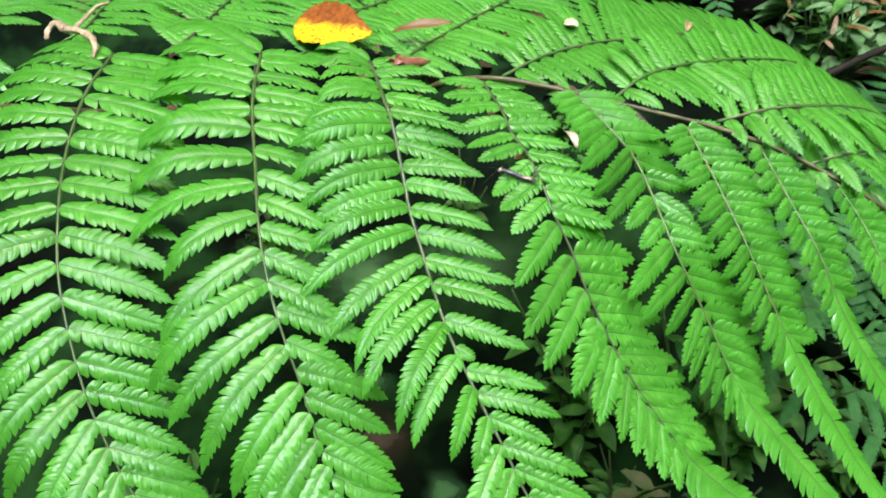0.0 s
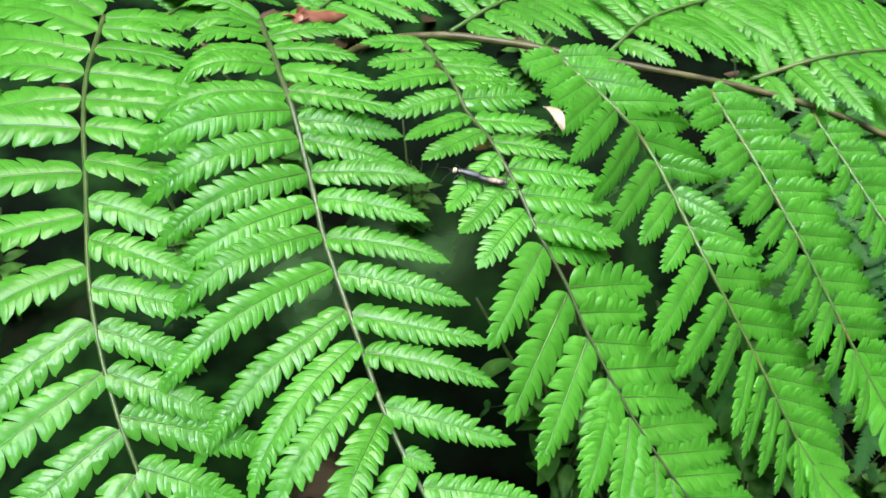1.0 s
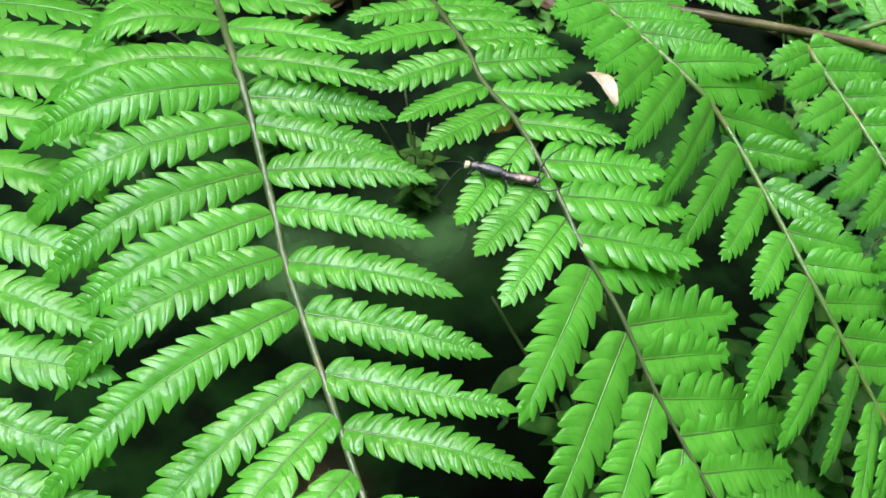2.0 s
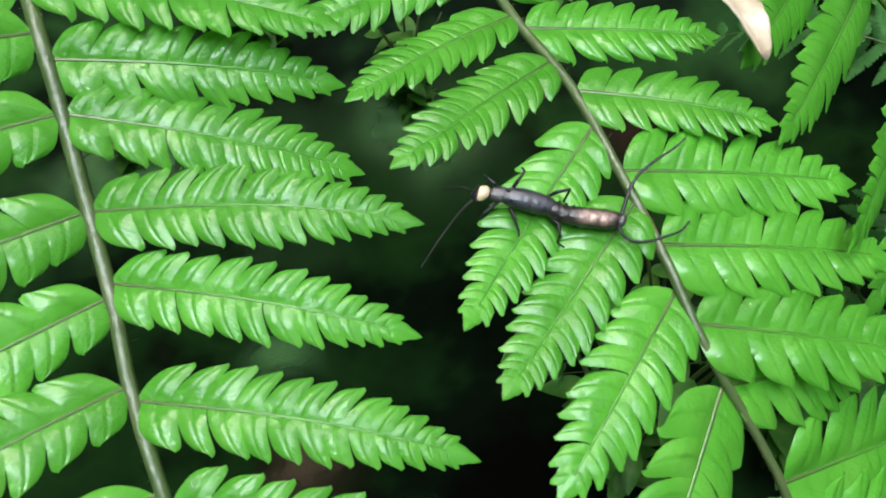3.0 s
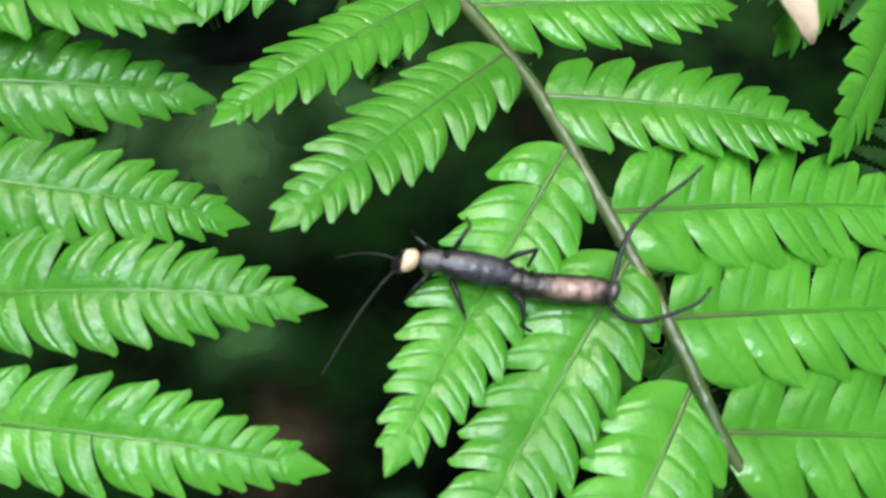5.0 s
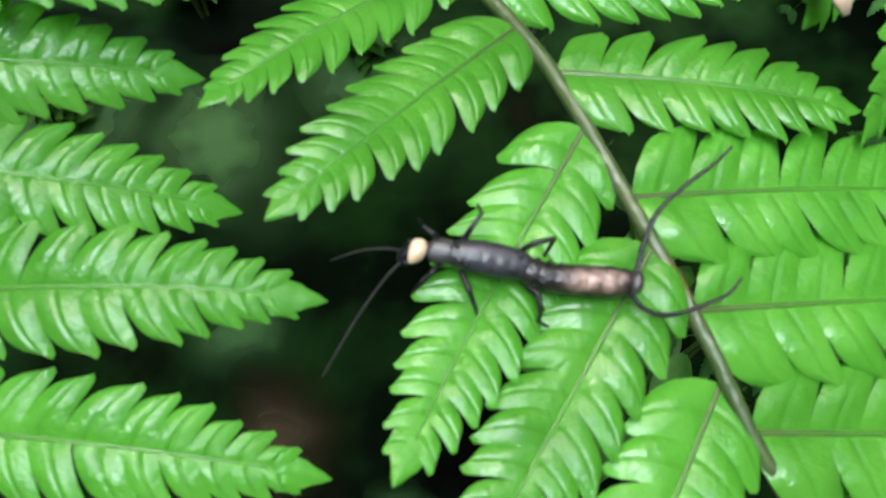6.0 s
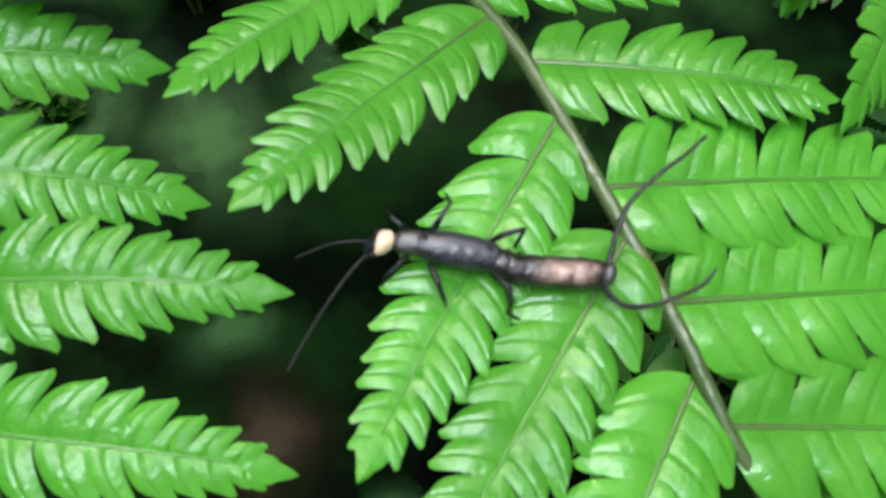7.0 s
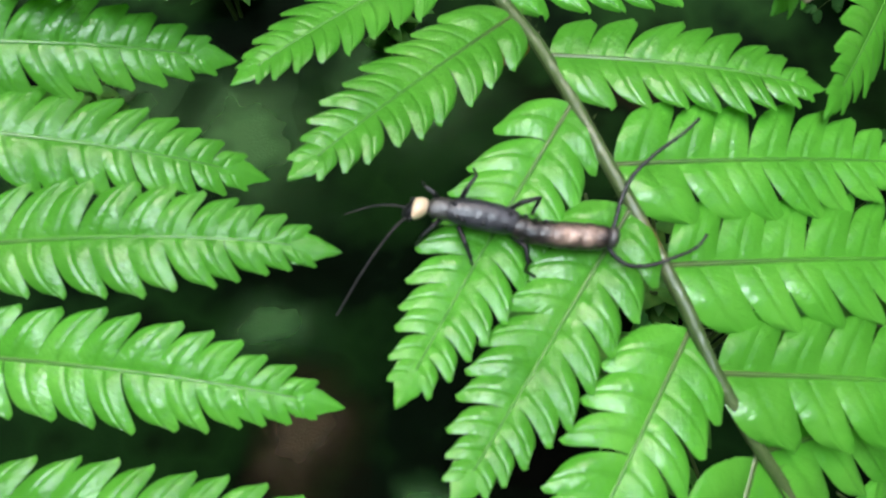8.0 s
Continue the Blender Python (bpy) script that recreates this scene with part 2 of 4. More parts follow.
FLOWER_TAN = rough_material("flower_tan", 260, ((0.3, (0.22, 0.13, 0.06)), (0.55, (0.42, 0.31, 0.18)), (0.75, (0.56, 0.46, 0.31))), 0.6, 0.0006, 900, strength=0.9)
BUD_BROWN = rough_material("bud_brown", 180, ((0.3, (0.12, 0.035, 0.018)), (0.6, (0.26, 0.095, 0.055)), (0.8, (0.40, 0.20, 0.13))), 0.35, 0.0004, 900, coat=0.3)


def dead_leaf_material():
    """A fallen leaf, yellow with brown freckles, turning rust brown along one side."""
    m, nt, b = material("dead_leaf")
    tc = nt.nodes.new("ShaderNodeTexCoord")
    sep = nt.nodes.new("ShaderNodeSeparateXYZ")
    nt.links.new(tc.outputs["Object"], sep.inputs[0])
    wobble = math_node(nt, "MULTIPLY", math_node(nt, "SUBTRACT", noise_node(nt, 120, 4), 0.5), 0.016)
    side = math_node(nt, "ADD", math_node(nt, "ADD", sep.outputs[1], math_node(nt, "MULTIPLY", sep.outputs[0], -0.05)), wobble)
    fac = math_node(nt, "MULTIPLY_ADD", side, 260.0)
    fac.node.inputs[2].default_value = 0.75
    fac.node.use_clamp = True
    yellow = ramp(nt, noise_node(nt, 500, 4, 0.7), (0.36, (0.20, 0.06, 0.005)), (0.47, (0.62, 0.36, 0.008)), (0.7, (0.74, 0.50, 0.008)))
    brown = ramp(nt, noise_node(nt, 260, 4, 0.7), (0.3, (0.11, 0.026, 0.005)), (0.6, (0.26, 0.075, 0.010)), (0.8, (0.38, 0.16, 0.035)))
    nt.links.new(mix_colour(nt, fac, yellow, brown), b.inputs["Base Color"])
    b.inputs["Roughness"].default_value = 0.6
    b.inputs["Specular IOR Level"].default_value = 0.12
    bump(nt, noise_node(nt, 900, 4), 0.5, 0.0004, b)
    return m


DEAD_LEAF = dead_leaf_material()

# ---- the frond's branches: their stalks, and rows of leaflets (place along the stalk, length in mm, angle to it; then, where a leaflet differs, its arch, lean and lift) ----
PINNA_1 = [(-0.1694, 0.4012, 0.7), (-0.1703, 0.3579, 0.6997), (-0.1682, 0.3167, 0.6915), (-0.1613, 0.2791, 0.6821), (-0.1548, 0.252, 0.6682),
    (-0.1425, 0.2225, 0.6462), (-0.1293, 0.202, 0.6295), (-0.1185, 0.189, 0.6174), (-0.1022, 0.172, 0.6018)]
PINNA_2 = [(-0.0923, 0.4005, 0.7), (-0.0887, 0.3529, 0.6991), (-0.0814, 0.3096, 0.6897), (-0.075, 0.2739, 0.6798), (-0.0664, 0.2459, 0.6639),
    (-0.0543, 0.2205, 0.6446), (-0.0465, 0.2034, 0.6308), (-0.0378, 0.1888, 0.6173), (-0.021, 0.1681, 0.6)]
PINNA_2L = [(0.0, 67.2, 118), (0.045, 66.2, 108), (0.095, 62, 100), (0.146, 56.7, 95), (0.196, 52, 84), (0.246, 58.0, 88), (0.312, 60.5, 78), (0.367, 62.3, 67),
    (0.432, 47.7, 59), (0.497, 56.3, 55), (0.548, 65.2, 58), (0.603, 60.2, 60), (0.648, 58.8, 52), (0.709, 51.1, 49), (0.769, 39.7, 44), (0.829, 26.3,
    41), (0.874, 17.1, 40)]
PINNA_2R = [(0.005, 31.0, 96), (0.035, 31.7, 85), (0.085, 34.2, 78), (0.141, 43.4, 78), (0.196, 40.5, 77), (0.241, 37.5, 72), (0.291, 35.9, 66), (0.347, 33.3, 61), (0.402, 34.6, 59), (0.457, 33.1, 68), (0.503, 31.8, 55), (0.548, 35.6, 51), (0.593, 44.2, 56), (0.643, 31.7, 46), (0.688, 41.0, 54), (0.729, 38.9, 48), (0.804, 35.9, 48), (0.849, 31.9, 46), (0.884, 28.6, 40)]
PINNA_3 = [(-0.035, 0.3906, 0.7), (-0.0243, 0.3481, 0.6985), (-0.0205, 0.3339, 0.6932), (-0.018, 0.3228, 0.687), (-0.0148, 0.3083, 0.6792), (-0.0127,
    0.2978, 0.6748), (-0.0046, 0.2715, 0.6626), (0.0033, 0.2467, 0.653), (0.0146, 0.2243, 0.6399), (0.0277, 0.202, 0.625), (0.0353, 0.1901, 0.6149),
    (0.0512, 0.1709, 0.5988)]
PINNA_3L = [(0.002, 30, 118), (0.028, 29, 98), (0.055, 28.9, 80), (0.09, 31, 80), (0.126, 34.3, 85), (0.181, 42.5, 85), (0.211, 49.7, 84), (0.246, 54.2, 74), (0.291, 54.0, 70), (0.330, 52, 70), (0.370, 53.0, 69), (0.416, 64.0, 66),
    (0.468, 62.0, 60), (0.507, 54.0, 49), (0.552, 54.0, 49), (0.593, 52.1, 40), (0.648, 42.6, 49), (0.704, 32.3, 42), (0.754, 22.5, 42)]
PINNA_3R = [(0.01, 30, 96), (0.045, 31, 88), (0.08, 30.5, 69), (0.131, 35.3, 62), (0.176, 39.4, 61), (0.222, 35.0, 70), (0.249, 36.0, 64.5), (0.291, 38.6, 70.5, 0.05, -3, 10), (0.326, 36.3, 63, 0.05, -3, 6),
    (0.374, 39.0, 60.5, 0.05, -3, 6), (0.422, 41.2, 57, 0.05, -2, 3), (0.472, 41.6, 59), (0.523, 39.9, 56), (0.583, 38.4, 53), (0.638, 9.7, 37), (0.678, 34.6, 54), (0.714, 36.2,
    50), (0.754, 28.4, 41)]
PINNA_4 = [(0.0229, 0.3904, 0.6885), (0.0317, 0.3617, 0.6871), (0.0352, 0.3465, 0.6848), (0.041, 0.3325, 0.6838), (0.045, 0.319, 0.6812), (0.0485,
    0.3085, 0.6775), (0.0513, 0.299, 0.6732), (0.0591, 0.2883, 0.6609), (0.0665, 0.2754, 0.646), (0.0811, 0.2541, 0.624), (0.1003, 0.233, 0.603),
    (0.1147, 0.2209, 0.5909), (0.1316, 0.2114, 0.5814), (0.1532, 0.2011, 0.5711)]
PINNA_4L = [(0.01, 24, 104), (0.045, 25.9, 89), (0.085, 31.5, 77), (0.131, 28.8, 76), (0.171, 27.4, 76), (0.206, 28.5, 74), (0.246, 32.2, 52, -0.03, -4), (0.286, 29.8, 59, -0.03, -6),
    (0.327, 28.6, 51), (0.372, 40.1, 66), (0.432, 47.8, 60), (0.487, 44.3, 57), (0.538, 39.7, 50), (0.553, 36.7, 57), (0.588, 33.5, 53), (0.633, 33.7,
    51), (0.683, 30.1, 54), (0.729, 27.3, 58), (0.779, 23.5, 65), (0.834, 20.7, 82), (0.884, 17.2, 92)]
PINNA_4R = [(0.012, 22, 84), (0.038, 24, 78), (0.065, 25.4, 67), (0.106, 25.7, 82), (0.141, 28.9, 92), (0.181, 27.6, 66), (0.226, 25.9, 57), (0.271, 31.9, 70), (0.307, 32.9, 68),
    (0.340, 30.9, 62), (0.372, 27.9, 56), (0.427, 35.7, 67), (0.457, 28.7, 66), (0.492, 29.6, 59), (0.528, 38.6, 64), (0.563, 31.6, 58), (0.603, 33.4,
    57), (0.643, 35.0, 56), (0.683, 26.6, 59), (0.719, 25.1, 52), (0.759, 24.8, 43), (0.799, 20.8, 37), (0.844, 18.3, 26), (0.889, 15.4, 24)]
PINNA_5 = [(0.0679, 0.3757, 0.69), (0.0863, 0.3497, 0.6813), (0.0976, 0.3376, 0.6699), (0.1081, 0.2998, 0.6538), (0.1224, 0.2772, 0.6303), (0.1368,
    0.2519, 0.6072), (0.1559, 0.2333, 0.5903), (0.1747, 0.2168, 0.5753), (0.1935, 0.2024, 0.5621)]
PINNA_5L = [(0.012, 17, 96), (0.032, 19, 88), (0.053, 20, 84), (0.075, 21.9, 82), (0.101, 31.4, 76), (0.131, 34.7, 77), (0.176, 43.2, 85), (0.226, 36.5, 55), (0.276, 24.9, 52), (0.327, 20.8, 52),
    (0.372, 40.5, 59), (0.427, 36.3, 74), (0.467, 31.0, 73), (0.503, 37.0, 58), (0.553, 31.7, 40), (0.603, 28.6, 25), (0.653, 24.4, 22)]
PINNA_5R = [(0.015, 26, 64), (0.040, 27, 57), (0.065, 29.4, 47), (0.116, 30.1, 62), (0.151, 36.6, 56), (0.186, 30.2, 48), (0.226, 23.1, 61), (0.271, 22.7, 45), (0.322, 20.4, 62),
    (0.357, 23.3, 65), (0.397, 24.6, 64), (0.432, 31.1, 54), (0.462, 32.5, 54), (0.513, 29.9, 45), (0.558, 24.7, 41), (0.598, 20.1, 33), (0.643, 15.3,
    34), (0.698, 12.5, 44), (0.749, 15.2, 48), (0.799, 9.1, 36), (0.849, 8.1, 18)]
PINNA_6 = [(0.1235, 0.3608, 0.6791), (0.1327, 0.3335, 0.6676), (0.1421, 0.3092, 0.6535), (0.1506, 0.2899, 0.6386), (0.1634, 0.2671, 0.6171), (0.179,
    0.2453, 0.5952), (0.1957, 0.2255, 0.5755), (0.2173, 0.206, 0.556)]
PINNA_7 = [(0.1579, 0.3491, 0.6742), (0.168, 0.3215, 0.6608), (0.1777, 0.2995, 0.6475), (0.1866, 0.2802, 0.6295), (0.2006, 0.2597, 0.6097), (0.2197,
    0.238, 0.5879), (0.2387, 0.2183, 0.5683)]
PINNA_8 = [(0.1911, 0.3303, 0.666), (0.201, 0.3115, 0.6548), (0.2082, 0.2936, 0.642), (0.2211, 0.2725, 0.6223), (0.2363, 0.2523, 0.6023)]
RACHIS = [(-0.3, 0.455, 0.640), (-0.215, 0.435, 0.646), (-0.13, 0.42, 0.650), (-0.06, 0.412, 0.652), (-0.02, 0.404, 0.668), (0.001, 0.3985, 0.6835),
    (0.0275, 0.3927, 0.6892), (0.0535, 0.3863, 0.6882), (0.0788, 0.3779, 0.6860), (0.1065, 0.3691, 0.6832), (0.1339, 0.3618, 0.6794), (0.1605, 0.3518,
    0.6749), (0.1809, 0.3412, 0.6695), (0.1982, 0.3305, 0.6638), (0.2144, 0.3195, 0.6576), (0.2352, 0.3006, 0.6459), (0.2529, 0.272, 0.63)]
FAR_A = [(0.0336, 0.3973, 0.688), (0.0558, 0.4155, 0.69), (0.0863, 0.436, 0.688), (0.1178, 0.4495, 0.684), (0.1563, 0.4807, 0.672), (0.1989, 0.5203,
    0.652), (0.2457, 0.564, 0.622)]
FAR_B = [(0.0902, 0.3786, 0.686), (0.1101, 0.396, 0.69), (0.1486, 0.4178, 0.686), (0.1941, 0.438, 0.676), (0.2258, 0.4603, 0.658), (0.2603, 0.4876,
    0.632)]
FAR_C = [(0.1409, 0.3678, 0.678), (0.1727, 0.3729, 0.683), (0.2137, 0.3856, 0.676), (0.2452, 0.4057, 0.658), (0.2764, 0.4295, 0.632)]
FAR_D = [(0.1787, 0.3432, 0.667), (0.1975, 0.3456, 0.672), (0.2242, 0.355, 0.668), (0.2546, 0.3702, 0.65), (0.2884, 0.3886, 0.622)]
FAR_E = [(0.2104, 0.3221, 0.655), (0.2287, 0.3284, 0.657), (0.2586, 0.342, 0.645), (0.2965, 0.3625, 0.618)]
FAR_F = [(-0.0246, 0.4066, 0.689), (-0.0054, 0.4328, 0.69), (0.0247, 0.4823, 0.684), (0.0437, 0.5117, 0.68), (0.0754, 0.5864, 0.66), (0.1046, 0.6584,
    0.63)]
FAR_G = [(-0.0797, 0.4135, 0.69), (-0.0678, 0.43, 0.69), (-0.0529, 0.4743, 0.688), (-0.0281, 0.5169, 0.68), (0.0026, 0.5975, 0.66), (0.0324, 0.6707,
    0.63)]
FAR_H = [(-0.1519, 0.4267, 0.688), (-0.1415, 0.4376, 0.69), (-0.131, 0.4871, 0.688), (-0.1216, 0.5548, 0.676), (-0.1041, 0.6403, 0.652)]
FAR_I = [(-0.2152, 0.445, 0.685), (-0.2053, 0.4568, 0.688), (-0.2047, 0.4965, 0.686), (-0.2065, 0.5705, 0.674), (-0.2001, 0.6581, 0.65)]
FAR_J = [(-0.2813, 0.4669, 0.68), (-0.2742, 0.4775, 0.684), (-0.2814, 0.5194, 0.682), (-0.2902, 0.6019, 0.668)]

# ---- building helpers ----
def mesh_of(name, verts, faces, materials, slots=None, uvs=None, smooth=True):
    me = bpy.data.meshes.new(name)
    me.from_pydata([tuple(v) for v in verts], [], faces)
    for m in materials:
        me.materials.append(m)
    if slots is not None:
        me.polygons.foreach_set("material_index", slots)
    if smooth:
        me.polygons.foreach_set("use_smooth", [True] * len(me.polygons))
    if uvs is not None:
        layer = me.uv_layers.new(name="UVMap")
        loops = np.empty(len(me.loops), dtype=np.int32)
        me.loops.foreach_get("vertex_index", loops)
        layer.data.foreach_set("uv", np.asarray(uvs, dtype=np.float32)[loops].ravel())
    me.update()
    return me


def part(name, me, parent, place=(0, 0, 0), label="", turn=None):
    """A mesh as one part under a thing or a part; place is relative to the parent."""
    ob = new(name, me)
    ob.parent = parent
    ob.matrix_basis = Matrix.Translation(place) if turn is None else Matrix.Translation(place) @ turn.to_4x4()
    return tagged(ob, label)


def spline(points, count):
    """An even polyline of count points along a smooth curve, and its length."""
    p = np.array(points, float)
    p = np.vstack([2 * p[0] - p[1], p, 2 * p[-1] - p[-2]])
    out = []
    for i in range(1, len(p) - 2):
        a, b, c, d = p[i - 1:i + 3]
        for k in range(40):
            t = k / 40
            out.append(0.5 * (2 * b + (c - a) * t + (2 * a - 5 * b + 4 * c - d) * t * t + (3 * b - a - 3 * c + d) * t ** 3))
    out.append(p[-2])
    out = np.array(out)
    s = np.r_[0, np.cumsum(np.linalg.norm(np.diff(out, axis=0), axis=1))]
    u = np.linspace(0, s[-1], count)
    return np.stack([np.interp(u, s, out[:, i]) for i in range(3)], 1), s[-1]


def tube(path, radii, sides=8, wobble=0.0, rng=None, flat=1.0):
    """Verts and faces of a closed tube along a path."""
    path = np.asarray(path, float)
    verts, faces = [], []
    ref = np.array((0.0, 0.0, 1.0))
    for i, c in enumerate(path):
        t = path[min(i + 1, len(path) - 1)] - path[max(i - 1, 0)]
        t = t / (np.linalg.norm(t) + 1e-12)
        if abs(t @ ref) > 0.9:
            ref = np.array((0.0, 1.0, 0.0))
        n = ref - (ref @ t) * t
        n /= np.linalg.norm(n)
        b = np.cross(t, n)
        r = radii[i] if np.ndim(radii) else radii
        for k in range(sides):
            a = 2 * math.pi * k / sides
            rr = r * (1 + (rng.uniform(-wobble, wobble) if rng is not None else 0))
            verts.append(c + rr * (math.cos(a) * n * flat + math.sin(a) * b))
    for i in range(len(path) - 1):
        for k in range(sides):
            q = (k + 1) % sides
            faces.append((i * sides + k, i * sides + q, (i + 1) * sides + q, (i + 1) * sides + k))
    faces.append(tuple(range(sides - 1, -1, -1)))
    faces.append(tuple((len(path) - 1) * sides + k for k in range(sides)))
    return verts, faces


def loft(rings, sides=14):
    """A closed body from rings (x, centre y, centre z, half width, half height)."""
    verts, faces = [], []
    for x, cy, cz, ry, rz in rings:
        for k in range(sides):
            a = 2 * math.pi * k / sides
            verts.append((x, cy + ry * math.cos(a), cz + rz * math.sin(a)))
    n = len(rings)
    for i in range(n - 1):
        for k in range(sides):
            q = (k + 1) % sides
            faces.append((i * sides + k, i * sides + q, (i + 1) * sides + q, (i + 1) * sides + k))
    faces.append(tuple(range(sides - 1, -1, -1)))
    faces.append(tuple((n - 1) * sides + k for k in range(sides)))
    return verts, faces


# ---- the leaflet: a midrib with two rows of lobes, cut deep at its base and fused towards its tip ----
def leaflet(length, width, rng, nu=6, nv=7, bow=0.05, sweep=0.0, roll=0.0, notch=None, cut=0.22, puff=1.0, ribbed=True, lobe=0.0):
    """Verts, faces, slots and uvs, in its own space: x along the midrib, y to its left, z the upper side."""
    half = width / 2
    count = max(4, int(round(0.90 * length / (lobe or width * 0.295))))
    weights = np.linspace(1.0, 0.60, count) * (1 + 0.06 * rng.standard_normal(count))
    edges = 0.012 * length + np.r_[0, np.cumsum(weights)] / weights.sum() * 0.90 * length
    verts, faces, uvs, slots = [], [], [], []

    def reach(q):
        rise = min(1.0, (0.84 if length < 0.045 else 0.68) + 1.8 * q)
        fall = 1.0 if q < 0.38 else max(0.0, 1 - ((q - 0.38) / 0.62) ** 1.9)
        return half * rise * (0.06 + 0.94 * fall)

    for side in (1, -1):
        for k in range(count):
            xa, xb = edges[k], edges[k + 1]
            if side < 0:
                shift = 0.28 * (xb - xa)
                xa, xb = xa + shift * (k > 0), xb + shift
            p = xb - xa
            q = (xa + xb) / 2 / length
            h = reach(q) * rng.uniform(0.95, 1.06)
            if notch is not None and abs(q - notch) < 0.5 * p / length and side > 0:
                h *= 0.45
            fused = min(0.86, cut + 0.36 * max(0.0, q - 0.42) / 0.50)
            lean = 0.44 + 0.06 * rng.standard_normal() + 0.10 * q
            dome = puff * p * rng.uniform(0.06, 0.12) * (1 - 0.35 * q)
            tilt = p * rng.uniform(-0.04, 0.14) * (1 - 0.6 * q)
            droop = rng.uniform(0.10, 0.20) * (1 - 0.4 * q)
            blunt = rng.uniform(3.4, 5.0)
            start = len(verts)
            for iv in range(nv + 1):
                v = iv / nv * (1.28 - 0.28 * iv / nv)
                r = max(0.0, (v - fused) / (1 - fused))
                w = p if r <= 0 else p * (1 - 0.025 * min(1, r * 5)) * max(0.02, 1 - r ** blunt) ** 0.5
                lead = xb + lean * h * v ** 1.5 - 0.30 * (p - w)
                for iu in range(nu + 1):
                    u = iu / nu
                    x = lead - w * (1 - u)
                    y = h * v * (1 - 0.05 * (1 - u) * r)
                    swell = 4 * u * (1 - u)
                    z = dome * swell ** 0.8 * min(1.0, max(0.0, v - 0.06) * 2.2) * (1 - 0.35 * v * v)
                    z -= 0.10 * dome * max(0.0, 1 - abs(u - 0.5) * 6) * (1 - v)
                    z += tilt * (0.5 - u) * min(1.0, r * 2)
                    z += h * (0.10 * v - (0.10 + droop) * v * v) - 0.03 * h * (1 - min(1.0, v * 6))
                    verts.append((x, side * y, z))
                    uvs.append((u, v))
            for iv in range(nv):
                for iu in range(nu):
                    a = start + iv * (nu + 1) + iu
                    quad = (a, a + 1, a + nu + 2, a + nu + 1)
                    faces.append(quad if side > 0 else quad[::-1])
                    slots.append(0)
    # the fused tip
    start, steps, x0 = len(verts), 6, edges[-1] - 0.3 * (edges[-1] - edges[-2])
    h0 = reach(x0 / length) * 0.9
    for i in range(steps + 1):
        q = i / steps
        w = h0 * (1 - q) ** 0.85 * (1 + 0.14 * (i % 2)) + 0.00004
        for j in range(-2, 3):
            verts.append((x0 + (length - x0) * q, w * j / 2, h0 * 0.10 * (1 - abs(j) / 2) - 0.04 * h0 + 0.00002))
            uvs.append((0.2 + 0.15 * j, 0.5))
    for i in range(steps):
        for j in range(4):
            a = start + i * 5 + j
            faces.append((a, a + 5, a + 6, a + 1))
            slots.append(0)
    # the midrib
    start = len(verts)
    ribs = 10 if ribbed else 0
    for i in range(ribs + 1 if ribs else 0):
        q = i / ribs
        rad = 0.018 * width * (1 - 0.80 * q) + 0.00003
        for j in range(5):
            a = math.pi * j / 4
            verts.append((q * length * 0.96, rad * math.cos(a) * 1.15, rad * (0.75 * math.sin(a) - 0.62)))
            uvs.append((q, 0.5))
    for i in range(ribs):
        for j in range(4):
            a = start + i * 5 + j
            faces.append((a, a + 5, a + 6, a + 1)[::-1])
            slots.append(1)
    v = np.array(verts)
    t = v[:, 0] / length
    arc = 2.6 * (t - t ** 3)
    v[:, 1] += sweep * length * arc
    ripple = 0.012 * length * np.sin(t * 7 + rng.uniform(0, 6))
    v[:, 2] += bow * length * arc + ripple * (0.3 + np.abs(v[:, 1]) / half * 0.35) - 0.3 * ripple
    c, s = math.cos(roll), math.sin(roll)
    y, z = v[:, 1].copy(), v[:, 2].copy()
    v[:, 1], v[:, 2] = c * y - s * z, s * y + c * z
    return v, faces, slots, uvs


def leaflet_frame(curve, i, side, angle, lift, up, tip=0.0):
    """The turn of a leaflet that leaves the stalk at point i: side 1 is left of the stalk's run, -1 right."""
    t = curve[min(i + 1, len(curve) - 1)] - curve[max(i - 1, 0)]
    t = t / np.linalg.norm(t)
    n = np.array(up, float)
    n = n - (n @ t) * t
    n /= np.linalg.norm(n)
    lat = np.cross(n, t) * side
    l, a = radians(lift), radians(angle)
    lat, n = lat * math.cos(l) + n * math.sin(l), n * math.cos(l) - lat * math.sin(l)
    d = t * math.cos(a) + lat * math.sin(a)
    y = np.cross(n, d)
    # tip: degrees by which the blade leans towards the stalk's end
    k = radians(tip) * (1 if y @ t > 0 else -1)
    n, y = n * math.cos(k) + y * math.sin(k), y * math.cos(k) - n * math.sin(k)
    return Matrix(np.stack([d, y, n], 1).tolist())


def lengthened(points, left, right, more, tail):
    """A stalk carried on past its last point, with its rows moved to suit and fresh rows out to its end."""
    p = np.array(points, float)
    d = (p[-1] - p[-3]) / np.linalg.norm(p[-1] - p[-3])
    longer = points + [tuple(p[-1] + d * more * q - np.array((0, 0, 0.012 * q * q))) for q in (0.5, 1.0)]
    ratio = spline(points, 50)[1] / spline(longer, 50)[1]
    sides = [[(r[0] * ratio, *r[1:]) for r in rows if r[0] < 0.76] for rows in (left, right)]
    out = [longer]
    for rows, lengths in zip(sides, tail):
        s0 = rows[-1][0] + 0.043 * ratio
        out.append(rows + rows_between(int((0.985 - s0) * spline(longer, 50)[1] / 0.0098), s0, 0.985, lengths, (44, 38, 30)))
    return out


